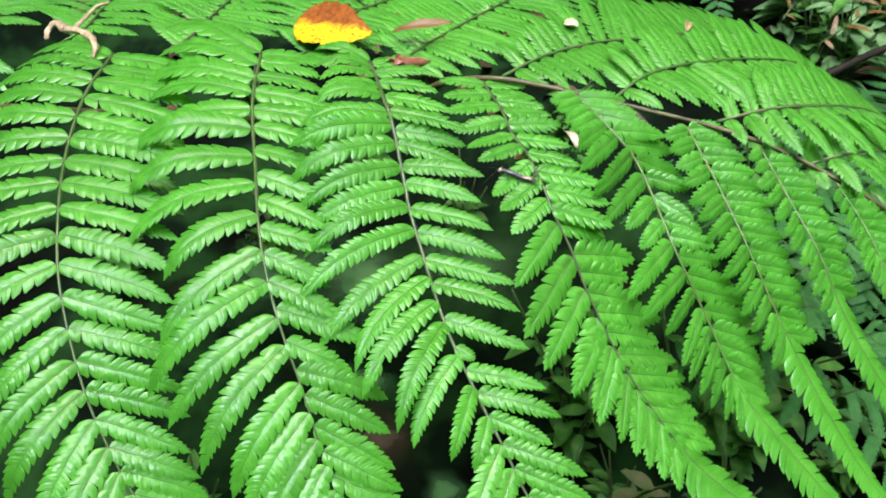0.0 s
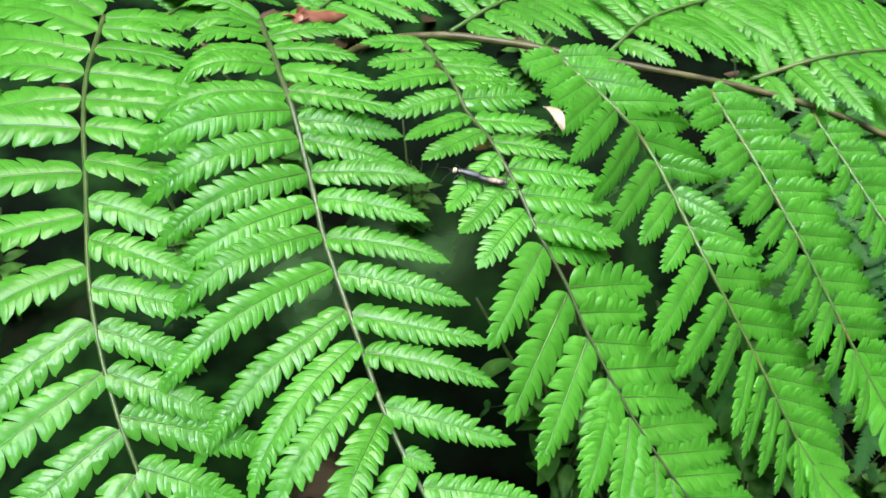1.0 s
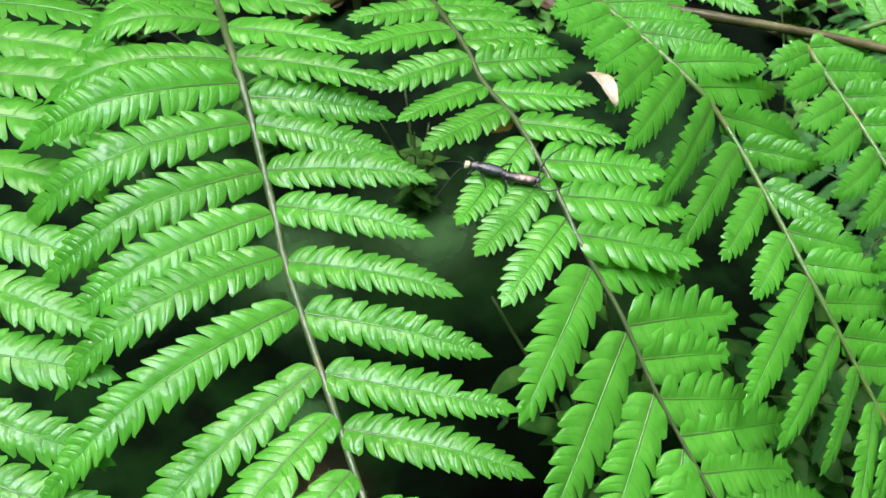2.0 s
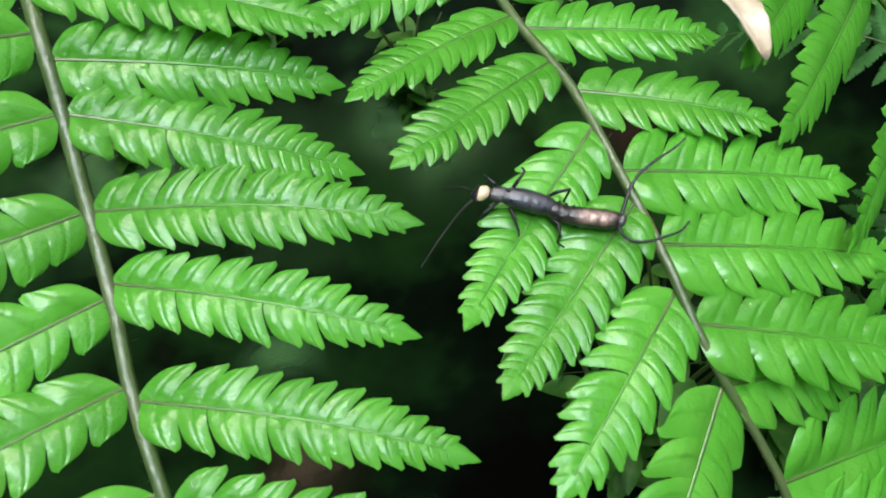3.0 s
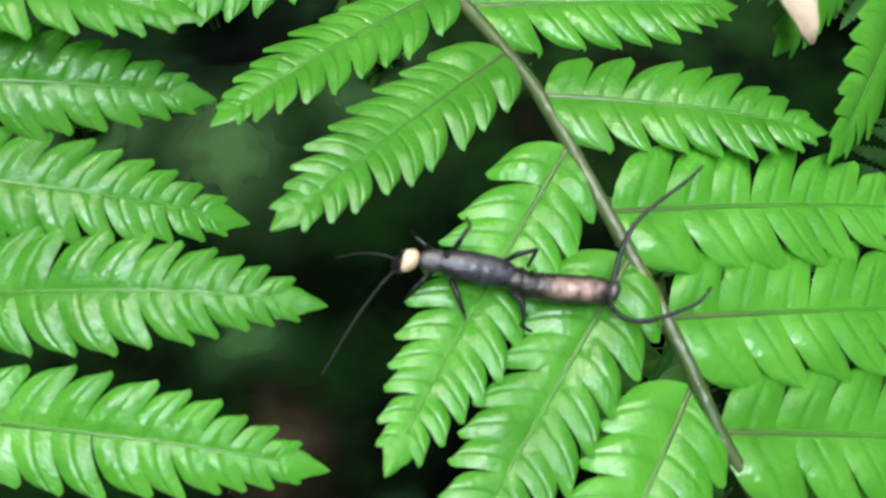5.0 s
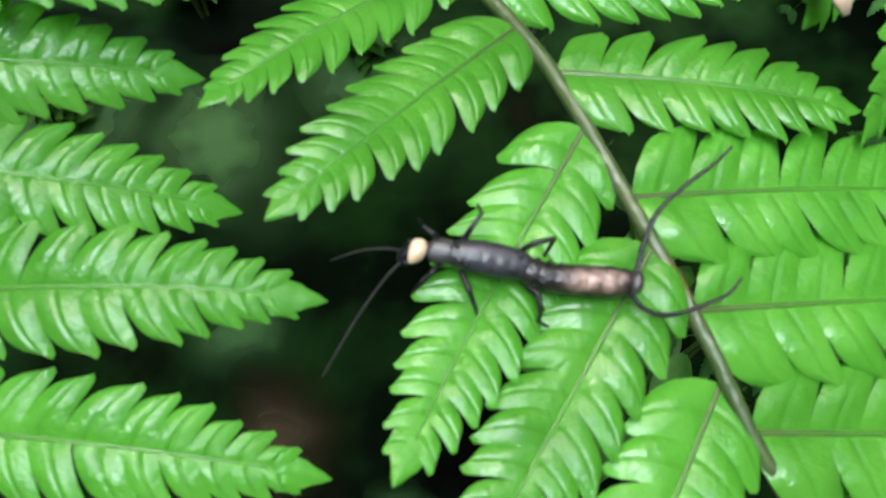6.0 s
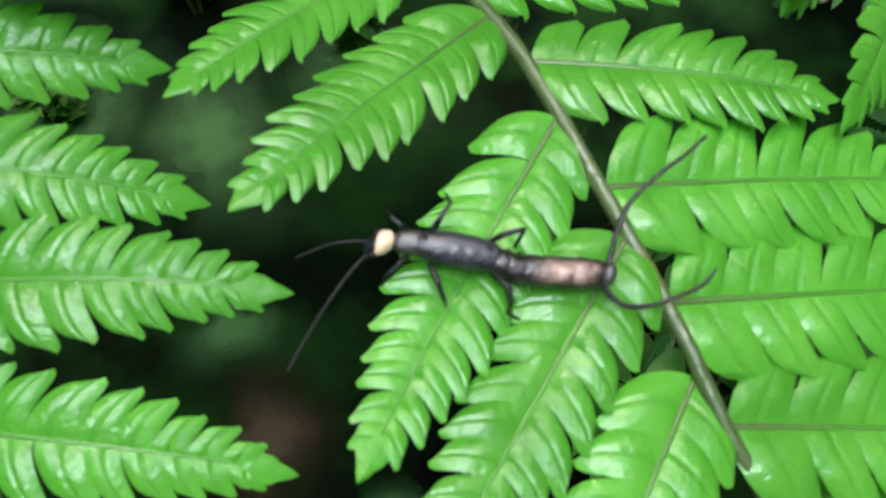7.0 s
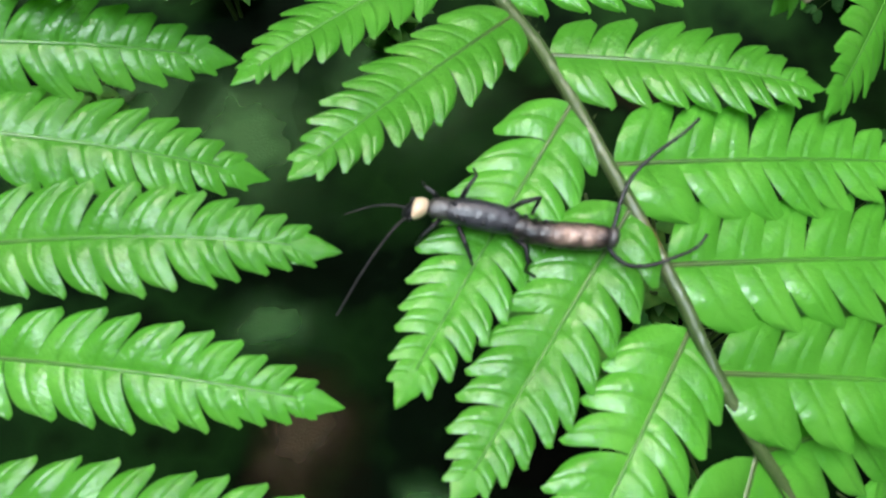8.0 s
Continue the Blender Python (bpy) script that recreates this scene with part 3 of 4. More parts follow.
def rows_between(count, s0, s1, lengths, angles):
    """Even rows from s0 to s1, with lengths and angles read off short profiles."""
    s = np.linspace(s0, s1, count)
    q = np.linspace(0, 1, count)
    return [(s[i], float(np.interp(q[i], np.linspace(0, 1, len(lengths)), lengths)), float(np.interp(q[i], np.linspace(0, 1, len(angles)), angles))) for i in range(count)]


def build_pinna(frond, base, points, left, right, lifts, seed, thick=0.00100, wide=1.0, singly=True, res=(6, 7), bows=(0.07, 0.05), leaf=None, label="", tips=(30, 14), sink=-0.0003, cane=None, flare=0.0, belly=0.0, hairs=0, sweeps=(0.015, 0.015), cuts=(0.55, 0.55), puffs=(1.0, 1.0), blade_from=None, crown_wide=(0.0, 0.0, 1.0), under=0.0):
    """One branch of the frond: its stalk, and its leaflets as pieces of their own, or joined where they are many and far."""
    rng = np.random.default_rng(seed)
    curve, total = spline(points, 200)
    p0 = curve[0]
    radii = 0.92 * thick * np.linspace(1.0, 0.24, 50)
    me = mesh_of("pinna", *tube(curve[::4] - p0, radii, 8, 0.06, rng), [cane or COSTA_OLIVE])
    stalk = part("pinna", me, frond, p0 - base, label)
    if hairs:
        # short stiff hairs along the stalk
        hv, hf = [], []
        for _ in range(hairs):
            i = int(rng.integers(4, 180))
            a = rng.uniform(-0.3, math.pi + 0.3)
            t = curve[i + 1] - curve[i]
            side = np.cross(t, (0, 0, 1.0))
            side /= np.linalg.norm(side)
            out = side * math.cos(a) + np.array((0, 0, 1.0)) * math.sin(a) + rng.normal(0, 0.3, 3)
            foot = curve[i] - p0 + out * 0.8 * thick * (1 - 0.76 * i / 199)
            k = len(hv)
            hv += [foot + side * 0.00004, foot - side * 0.00004, foot + t / np.linalg.norm(t) * 0.00005, foot + out * rng.uniform(0.0002, 0.0006)]
            hf += [(k, k + 1, k + 3), (k + 1, k + 2, k + 3), (k + 2, k, k + 3)]
        tagged(part("hairs", mesh_of("hairs", hv, hf, [COSTA_OLIVE]), stalk, label="fine pale hairs on the stalk"), kind="stuff")
    joined = [[], [], [], []]
    for side, rows, (lift0, lift1), bow, bend, cut, puff in ((1, right, lifts[1], bows[1], sweeps[1], cuts[1], puffs[1]), (-1, left, lifts[0], bows[0], sweeps[0], cuts[0], puffs[0])):
        for s, mm, angle, *arch in rows:
            i = int(round(s * 199))
            length = mm / 1000
            width = min(0.0125, 0.0054 + 0.140 * length) * (wide if isinstance(wide, float) else wide[side > 0])
            width *= 1 + flare * max(0.0, s - 0.28) + belly * max(0.0, 1 - abs(s - 0.42) / 0.18) + crown_wide[side > 0] * max(0.0, 1 - s / crown_wide[2])
            if length < 0.012:
                width = 0.0026 + 0.375 * length
            lift = lift0 + (lift1 - lift0) * s + rng.normal(0, 2.0) + (arch[2] if len(arch) > 2 else 0)
            turn = leaflet_frame(curve, i, side, angle, lift, (0, 0, 1), arch[1] if len(arch) > 1 else tips[0] + (tips[1] - tips[0]) * s + rng.normal(0, 3))
            sweep = side * (bend + rng.uniform(-0.02, 0.02)) * min(1.0, length / 0.05)
            notch = 0.7 if rng.random() < 0.06 else None
            v, f, sl, uv = leaflet(length, width, rng, *res, bow=arch[0] if arch else bow * rng.uniform(0.6, 1.4), cut=cut + 0.2 * max(0.0, s - 0.5) if length > 0.022 else 0.66, puff=puff, sweep=sweep, roll=rng.normal(0, 0.07), notch=notch)
            at = curve[i] - p0 - np.array((0, 0, sink + (0.0010 * min(1.0, max(0.0, (s - under) / 0.03)) if under else 0.0)))
            if singly:
                part("leaflet", mesh_of("leaflet", v, f, [leaf or FROND_GREEN, MIDRIB], sl, uv), stalk, at, turn=turn)
            else:
                v = v @ np.array(turn).T + at
                k = len(joined[0])
                joined[0] += list(v)
                joined[1] += [tuple(a + k for a in q) for q in f]
                joined[2] += sl
                joined[3] += uv
    if blade_from:
        # towards its end the branch is one toothed blade
        s0, across, share_left = blade_from
        i0 = int(s0 * 199)
        v, f, sl, uv = leaflet((1 - s0) * total, across, rng, 7, 8, bow=0.0, cut=0.50, puff=0.8, ribbed=False, lobe=0.0046)
        bent = []
        for x, y, z in v:
            g = min(198.999, max(0.0, (s0 + (1 - s0) * x / ((1 - s0) * total)) * 199))
            i = int(g)
            c = curve[i] + (curve[i + 1] - curve[i]) * (g - i)
            t = curve[min(i + 3, 199)] - curve[max(i - 3, 0)]
            t = t / np.linalg.norm(t)
            n = np.array((0.0, 0.0, 1.0)) - t[2] * t
            n /= np.linalg.norm(n)
            k = share_left if y > 0 else 2 - share_left
            bent.append(c - p0 + np.cross(n, t) * -y * k + n * (z + 0.0004 - 0.10 * abs(y)))
        f = [q[::-1] for q in f]
        part("end_blade", mesh_of("end_blade", bent, f, [leaf or FROND_GREEN, MIDRIB], sl, uv), stalk, label="fused toothed green end of the branch")
    if joined[0]:
        tagged(part("foliage", mesh_of("foliage", joined[0], joined[1], [leaf or FROND_GREEN, MIDRIB], joined[2], joined[3]), stalk), kind="stuff")
    return stalk


# ---- the large fern frond ----
def build_frond():
    curve, _ = spline(RACHIS, 120)
    base = curve[0]
    frond = new("fern_frond")
    frond.location = base
    tagged(frond, "large bright green fern frond with wet leaflets, brown stalk", "fern frond")
    part("rachis", mesh_of("rachis", *tube(curve - base, np.linspace(0.0022, 0.0009, 120), 10, 0.07, np.random.default_rng(5)), [RACHIS_BROWN]), frond, label="smooth brown main stalk of the frond")
    build_pinna(frond, base, *lengthened(PINNA_2, PINNA_2L, PINNA_2R, 0.07, ((52, 46, 34, 8), (38, 34, 26, 8))), ((-6, -14), (-17, 0)), 2, crown_wide=(0.55, 0.45, 0.40), bows=(0.13, 0.05), sweeps=(0.065, 0.015), cuts=(0.46, 0.46), puffs=(0.95, 0.95), wide=1.04, tips=(2, 4))
    build_pinna(frond, base, *lengthened(PINNA_3, PINNA_3L, PINNA_3R, 0.07, ((46, 42, 32, 8), (37, 33, 26, 8))), ((5, -12), (-10, 18)), 3, crown_wide=(0.45, 0.40, 0.24), bows=(0.13, 0.05), sweeps=(0.065, 0.015), cuts=(0.38, 0.40), puffs=(1.35, 1.4), res=(8, 9), wide=0.92, tips=(0, 2), thick=0.00125, hairs=900, cane=COSTA_BROWN)
    outer = [rows_between(6, 0.605, 0.76, lengths, angles) for lengths, angles in (((35, 30, 24), (52, 47, 42)), ((36, 32, 26), (60, 54, 46)))]
    build_pinna(frond, base, PINNA_4, [r for r in PINNA_4L if r[0] < 0.59] + outer[0], [r for r in PINNA_4R if r[0] < 0.58] + outer[1], ((5, 9), (-8, -8)), 4, under=0.29, crown_wide=(0.25, 0.30, 0.20), wide=(1.02, 1.16), bows=(0.03, 0.03), res=(8, 9), thick=0.00092, hairs=900, tips=(4, -4), cane=COSTA_BROWN, belly=0.25, flare=0.2, cuts=(0.40, 0.40), puffs=(1.4, 1.7), blade_from=(0.76, 0.026, 1.15))
    outer = [rows_between(6, 0.505, 0.66, lengths, angles) for lengths, angles in (((31, 26, 20), (54, 46, 42)), ((29, 24, 18), (56, 52, 46)))]
    build_pinna(frond, base, PINNA_5, [r for r in PINNA_5L if r[0] < 0.49] + outer[0], [r for r in PINNA_5R if r[0] < 0.48] + outer[1], ((5, 3), (-6, -6)), 5, wide=1.08, bows=(0.03, 0.04), cane=COSTA_GREEN, flare=0.3, blade_from=(0.62, 0.020, 1.15))
    # the branches beside them
    build_pinna(frond, base, *lengthened(PINNA_1, rows_between(19, 0.01, 0.93, (46, 54, 56, 54, 50, 48), (100, 80, 62, 52, 46)), rows_between(19, 0.01, 0.93, (50, 58, 56, 49, 42, 38), (84, 74, 64, 55, 48)), 0.07, ((52, 46, 34, 8), (40, 34, 26, 8))), ((-6, -14), (-12, 0)), 1, crown_wide=(0.40, 0.40, 0.40), bows=(0.13, 0.05), sweeps=(0.065, 0.015), cuts=(0.46, 0.46), puffs=(0.95, 0.95), wide=1.0, tips=(2, 4))
    build_pinna(frond, base, PINNA_6, rows_between(14, 0.008, 0.50, (15, 21, 23, 20), (84, 66, 54)), rows_between(14, 0.004, 0.50, (20, 24, 23, 18), (76, 68, 60)), ((2, 0), (-4, -4)), 6, wide=1.18, thick=0.0009, cane=COSTA_GREEN, flare=0.3, blade_from=(0.46, 0.017, 1.15))
    build_pinna(frond, base, PINNA_7, rows_between(11, 0.008, 0.40, (10, 15, 16, 14), (72, 60, 52)), rows_between(11, 0.004, 0.40, (14, 18, 18, 14), (76, 68, 58)), ((2, 0), (-2, -2)), 7, wide=1.15, thick=0.0008, cane=COSTA_GREEN, flare=0.3, blade_from=(0.36, 0.016, 1.1))
    build_pinna(frond, base, PINNA_8, rows_between(8, 0.04, 0.38, (9, 13, 13), (68, 60, 50)), rows_between(8, 0.03, 0.38, (13, 16, 14), (76, 66, 56)), ((2, 0), (-2, -2)), 8, wide=1.15, thick=0.0007, cane=COSTA_GREEN, flare=0.3, blade_from=(0.34, 0.015, 1.1))
    # the far side, which arches away
    far = ((FAR_A, 49), (FAR_B, 46), (FAR_C, 41), (FAR_D, 36), (FAR_E, 30), (FAR_F, 52), (FAR_G, 52), (FAR_H, 52), (FAR_I, 50), (FAR_J, 48))
    for k, (points, mm) in enumerate(far):
        lengths = (0.5 * mm, 0.85 * mm, mm, mm, 0.95 * mm, 0.8 * mm, 0.65 * mm, 0.4 * mm)
        n = int(spline(points, 50)[1] / 0.0100)
        build_pinna(frond, base, points, rows_between(n, 0.035, 0.95, lengths, (88, 76, 62)), rows_between(n, 0.05, 0.96, lengths, (82, 72, 60)), ((-8, -10), (11, 8)), 20 + k, singly=False, res=(4, 5), wide=1.0, tips=(-4, 0), thick=0.0009, sink=0.0006, cane=COSTA_GREEN, cuts=(0.42, 0.42), puffs=(1.2, 1.2))
    # the near branch that reaches in from beyond the first
    zero = [(p[0] - 0.082, p[1] + 0.012, p[2] - 0.004) for p in PINNA_1]
    build_pinna(frond, base, zero, rows_between(15, 0.03, 0.93, (44, 52, 56, 52, 34, 14), (100, 80, 62, 52, 46)), rows_between(16, 0.03, 0.93, (30, 40, 42, 38, 34, 16), (84, 74, 64, 55, 48)), ((-6, -14), (-12, 0)), 9, singly=False, res=(4, 5))
    return frond


build_frond()


# ---- the insect on the leaflet ----
def build_insect():
    insect = new("insect")
    x = Vector((-0.9416, 0.2639, 0.2089)).normalized()
    z = Vector((0.0691, -0.4561, 0.8873))
    z = (z - z.dot(x) * x).normalized()
    insect.matrix_world = Matrix.Translation((0.0355, 0.3130, 0.6833)) @ Matrix((x, z.cross(x), z)).transposed().to_4x4()
    tagged(insect, "slender black insect with cream head, long tail filaments, on leaflet", "insect")
    mm = 0.001

    def body(name, rings, material, label="", sides=18):
        return part(name, mesh_of(name, *loft([tuple(c * mm for c in r) for r in rings], sides), [material]), insect, label=label)

    def limb(name, points, r0, r1, material, place=(0, 0, 0), label="", joints=0):
        curve, _ = spline([tuple(c * mm for c in p) for p in points], 49)
        radii = np.linspace(r0 * mm, r1 * mm, 49)
        if joints:
            radii = radii * (0.82 + 0.3 * np.abs(np.sin(np.linspace(0.3, math.pi * joints, 49))))
        return part(name, mesh_of(name, *tube(curve, radii, 8), [material]), insect, [c * mm for c in place], label)

    body("head", [(7.35, -0.35, 0.0, 0.35, 0.35), (7.5, -0.32, 0.0, 0.68, 0.55), (7.85, -0.22, 0.04, 0.90, 0.74), (8.25, -0.1, 0.04, 0.92, 0.74), (8.55, 0.0, 0.0, 0.84, 0.66), (8.62, 0.05, -0.02, 0.45, 0.4)], INSECT_CREAM, "cream back of the head")
    body("face", [(8.45, 0.02, -0.05, 0.82, 0.62), (8.7, 0.12, -0.08, 0.78, 0.58), (9.05, 0.25, -0.14, 0.62, 0.45), (9.35, 0.36, -0.2, 0.30, 0.25)], INSECT_BLACK, "glossy black front of the head")
    for ey in (-0.72, 0.78):
        body("eye", [(8.4, ey, 0.1, 0.1, 0.12), (8.52, ey, 0.14, 0.27, 0.27), (8.75, ey + 0.05, 0.12, 0.25, 0.25), (8.92, ey + 0.08, 0.05, 0.1, 0.1)], INSECT_BLACK, sides=10)
    # the ridged neck plate
    body("neck", [(5.5, -0.55, -0.15, 0.75, 0.6), (5.8, -0.55, -0.05, 0.98, 0.72), (6.05, -0.54, -0.12, 0.88, 0.62), (6.3, -0.52, -0.02, 0.98, 0.72), (6.55, -0.5, -0.1, 0.86, 0.6), (6.85, -0.46, -0.02, 0.90, 0.66), (7.2, -0.4, -0.1, 0.62, 0.48), (7.45, -0.36, -0.1, 0.4, 0.34)], NECK_GREY, "ridged grey-brown neck plate")
    # the back plate: a long flattened shield with a faint ridge
    shield = []
    for i in range(25):
        q = i / 24
        xx = -0.35 + 6.35 * q
        w = np.interp(q, (0, 0.06, 0.3, 0.6, 0.85, 0.96, 1), (0.5, 0.98, 1.22, 1.26, 1.06, 0.78, 0.4))
        shield.append((xx, -0.50 - 0.08 * math.sin(q * 3), 0.03, w, 0.70 * w * (1 + 0.025 * math.sin(q * 40))))
    body("thorax", shield, INSECT_SLATE, "dull slate-grey back plate with dark dots")
    body("breast", [(-0.4, -0.35, -0.75, 0.5, 0.4), (0.8, -0.4, -0.7, 0.95, 0.6), (3.2, -0.45, -0.65, 1.1, 0.65), (5.4, -0.5, -0.6, 0.8, 0.5), (6.2, -0.5, -0.5, 0.4, 0.3)], INSECT_BLACK)
    rings = []
    for i in range(61):
        q = i / 60
        k = q * 7
        seg = 1.10 + 0.05 * (1 - abs(2 * (k - math.floor(k)) - 1) ** 3)
        w = np.interp(q, (0, 0.08, 0.3, 0.5, 0.8, 0.93, 1.0), (0.80, 0.92, 0.94, 1.02, 1.04, 0.92, 0.72))
        cy = 0.015 * math.sin(31 * q) + np.interp(q, (0, 0.2, 0.45, 0.7, 1.0), (-0.35, -0.05, -0.20, -0.45, -0.78))
        rings.append((0.35 - 8.2 * q, cy, -0.12 + 0.05 * math.sin(6 * q), w * seg, 0.80 * w * seg))
    body("abdomen", rings[::-1], INSECT_BRONZE, "ringed dark bronze abdomen, coppery sheen painted on its hinder back", sides=20)
    body("tail_plate", [(-8.55, -0.95, 0.0, 0.5, 0.4), (-8.35, -0.9, 0.05, 0.82, 0.62), (-7.95, -0.82, 0.08, 0.9, 0.7), (-7.6, -0.8, 0.0, 0.7, 0.55)], NECK_GREY, "wrinkled square tail plate")
    # warts along the flanks
    for i in range(9):
        xx = -0.6 - 0.85 * i
        for yy, zz in ((-1.15 + 0.05 * i % 0.3, 0.45), (0.75 - 0.12 * i, 0.25)):
            body("wart", [(xx - 0.2, yy, zz, 0.05, 0.05), (xx, yy, zz + 0.06, 0.17, 0.15), (xx + 0.2, yy, zz, 0.05, 0.05)], INSECT_BLACK, sides=8)
    for dx, dy in ((4.4, 0.2), (2.7, 0.12), (0.7, -1.05), (5.3, -1.0), (0.9, 0.05), (4.9, 0.05)):
        body("dot", [(dx - 0.24, dy, 0.62, 0.08, 0.06), (dx, dy, 0.72, 0.26, 0.2), (dx + 0.24, dy, 0.62, 0.08, 0.06)], INSECT_BLACK, sides=8)
    # legs, in pairs from the front
    for points in (
            [(6.3, -1.0, -0.4), (7.1, -1.6, 0.3), (7.9, -2.0, 0.3), (8.2, -2.6, -1.3)],
            [(6.0, 0.1, -0.5), (6.7, 1.1, 0.0), (7.4, 2.0, -0.2), (7.7, 2.7, -1.4)],
            [(4.9, -1.3, -0.5), (4.5, -2.5, 0.4), (3.95, -3.7, 0.4), (4.2, -4.5, -1.2)],
            [(4.6, 0.6, -0.5), (3.85, 1.9, 0.0), (3.15, 3.0, -0.2), (2.8, 3.4, -1.6)],
            [(1.3, -1.1, -0.4), (-0.1, -2.2, 0.6), (-1.5, -2.85, 0.6), (-1.2, -1.6, -0.6), (-1.5, -1.7, -1.5)],
            [(0.2, 0.5, -0.5), (-1.1, 1.3, 0.1), (-1.5, 2.5, 0.0), (-1.6, 3.1, -1.2), (-2.6, 3.4, -1.7)]):
        path = [np.array(p) * mm for p in points]
        bent = np.array([path[i] + (path[i + 1] - path[i]) * q for i in range(len(path) - 1) for q in (0, 0.1, 0.5, 0.9)] + [path[-1]])
        thick = np.interp(np.linspace(0, 1, len(bent)), (0, 0.3, 0.42, 0.7, 1), (0.20, 0.23, 0.17, 0.14, 0.09)) * mm
        part("leg", mesh_of("leg", *tube(bent, thick, 8), [INSECT_BLACK]), insect, label="thin black jointed leg")
    limb("tail_filament", [(-7.9, -1.3, 0.0), (-8.05, -2.7, 0.1), (-8.15, -4.0, 0.2), (-8.75, -6.2, 0.4), (-10.35, -8.45, 0.7), (-12.1, -10.3, 0.9), (-13.3, -11.9, 1.0)], 0.22, 0.12, INSECT_BLACK, label="long curved black tail filament", joints=16)
    limb("tail_filament", [(-7.7, -0.2, 0.0), (-8.5, 0.65, 0.0), (-9.8, 1.15, 0.1), (-11.5, 0.8, 0.2), (-13.3, -0.2, 0.3), (-14.9, -1.3, 0.4), (-15.65, -2.6, 0.5)], 0.22, 0.12, INSECT_BLACK, label="long curved black tail filament", joints=16)
    limb("antenna", [(0, 0, 0), (1.0, 1.55, 0.2), (2.4, 4.6, 0.2), (3.95, 8.9, 0.0)], 0.11, 0.07, ANTENNA_GREY, (8.95, 0.75, 0.0), "long straight grey antenna", joints=11)
    mover = limb("antenna", [(0, 0, 0), (1.3, 0.2, 0.2), (2.9, 0.8, 0.2), (4.8, 2.0, 0.0)], 0.11, 0.05, ANTENNA_GREY, (9.0, -0.02, 0.05), "fine antenna that sways slowly", joints=7)
    return insect, mover


INSECT, ANTENNA = build_insect()


# ---- what has fallen on the frond ----
def blade(length, width, curl, fold, nx=16, ny=8, point=1.2, rng=None, twist=0.0):
    """A curled leaf blade with a folded midrib, x along its length."""
    verts, faces = [], []
    for i in range(nx + 1):
        q = i / nx
        w = width / 2 * max(0.0, math.sin(math.pi * q ** 0.8)) ** (1 / point) + 0.0002
        for j in range(ny + 1):
            s = 2 * j / ny - 1
            edge = 1 + (0.07 * rng.standard_normal() if rng is not None and j in (0, ny) else 0)
            a = twist * (q - 0.5)
            yy, zz = w * s * edge, fold * w * s * s + 0.04 * w * math.sin(9 * q + 3 * s)
            verts.append((length * q, yy * math.cos(a) - zz * math.sin(a), yy * math.sin(a) + zz * math.cos(a) + curl * length * (4 * q * (1 - q))))
    for i in range(nx):
        for j in range(ny):
            a = i * (ny + 1) + j
            faces.append((a, a + ny + 1, a + ny + 2, a + 1))
    return verts, faces


def thicken(ob, depth):
    m = ob.modifiers.new("thickness", "SOLIDIFY")
    m.thickness = depth
    return ob


def thing(name, me, m, label, category, group="", kind=""):
    ob = new(name, me)
    ob.matrix_world = m
    return tagged(ob, label, category, group, kind)


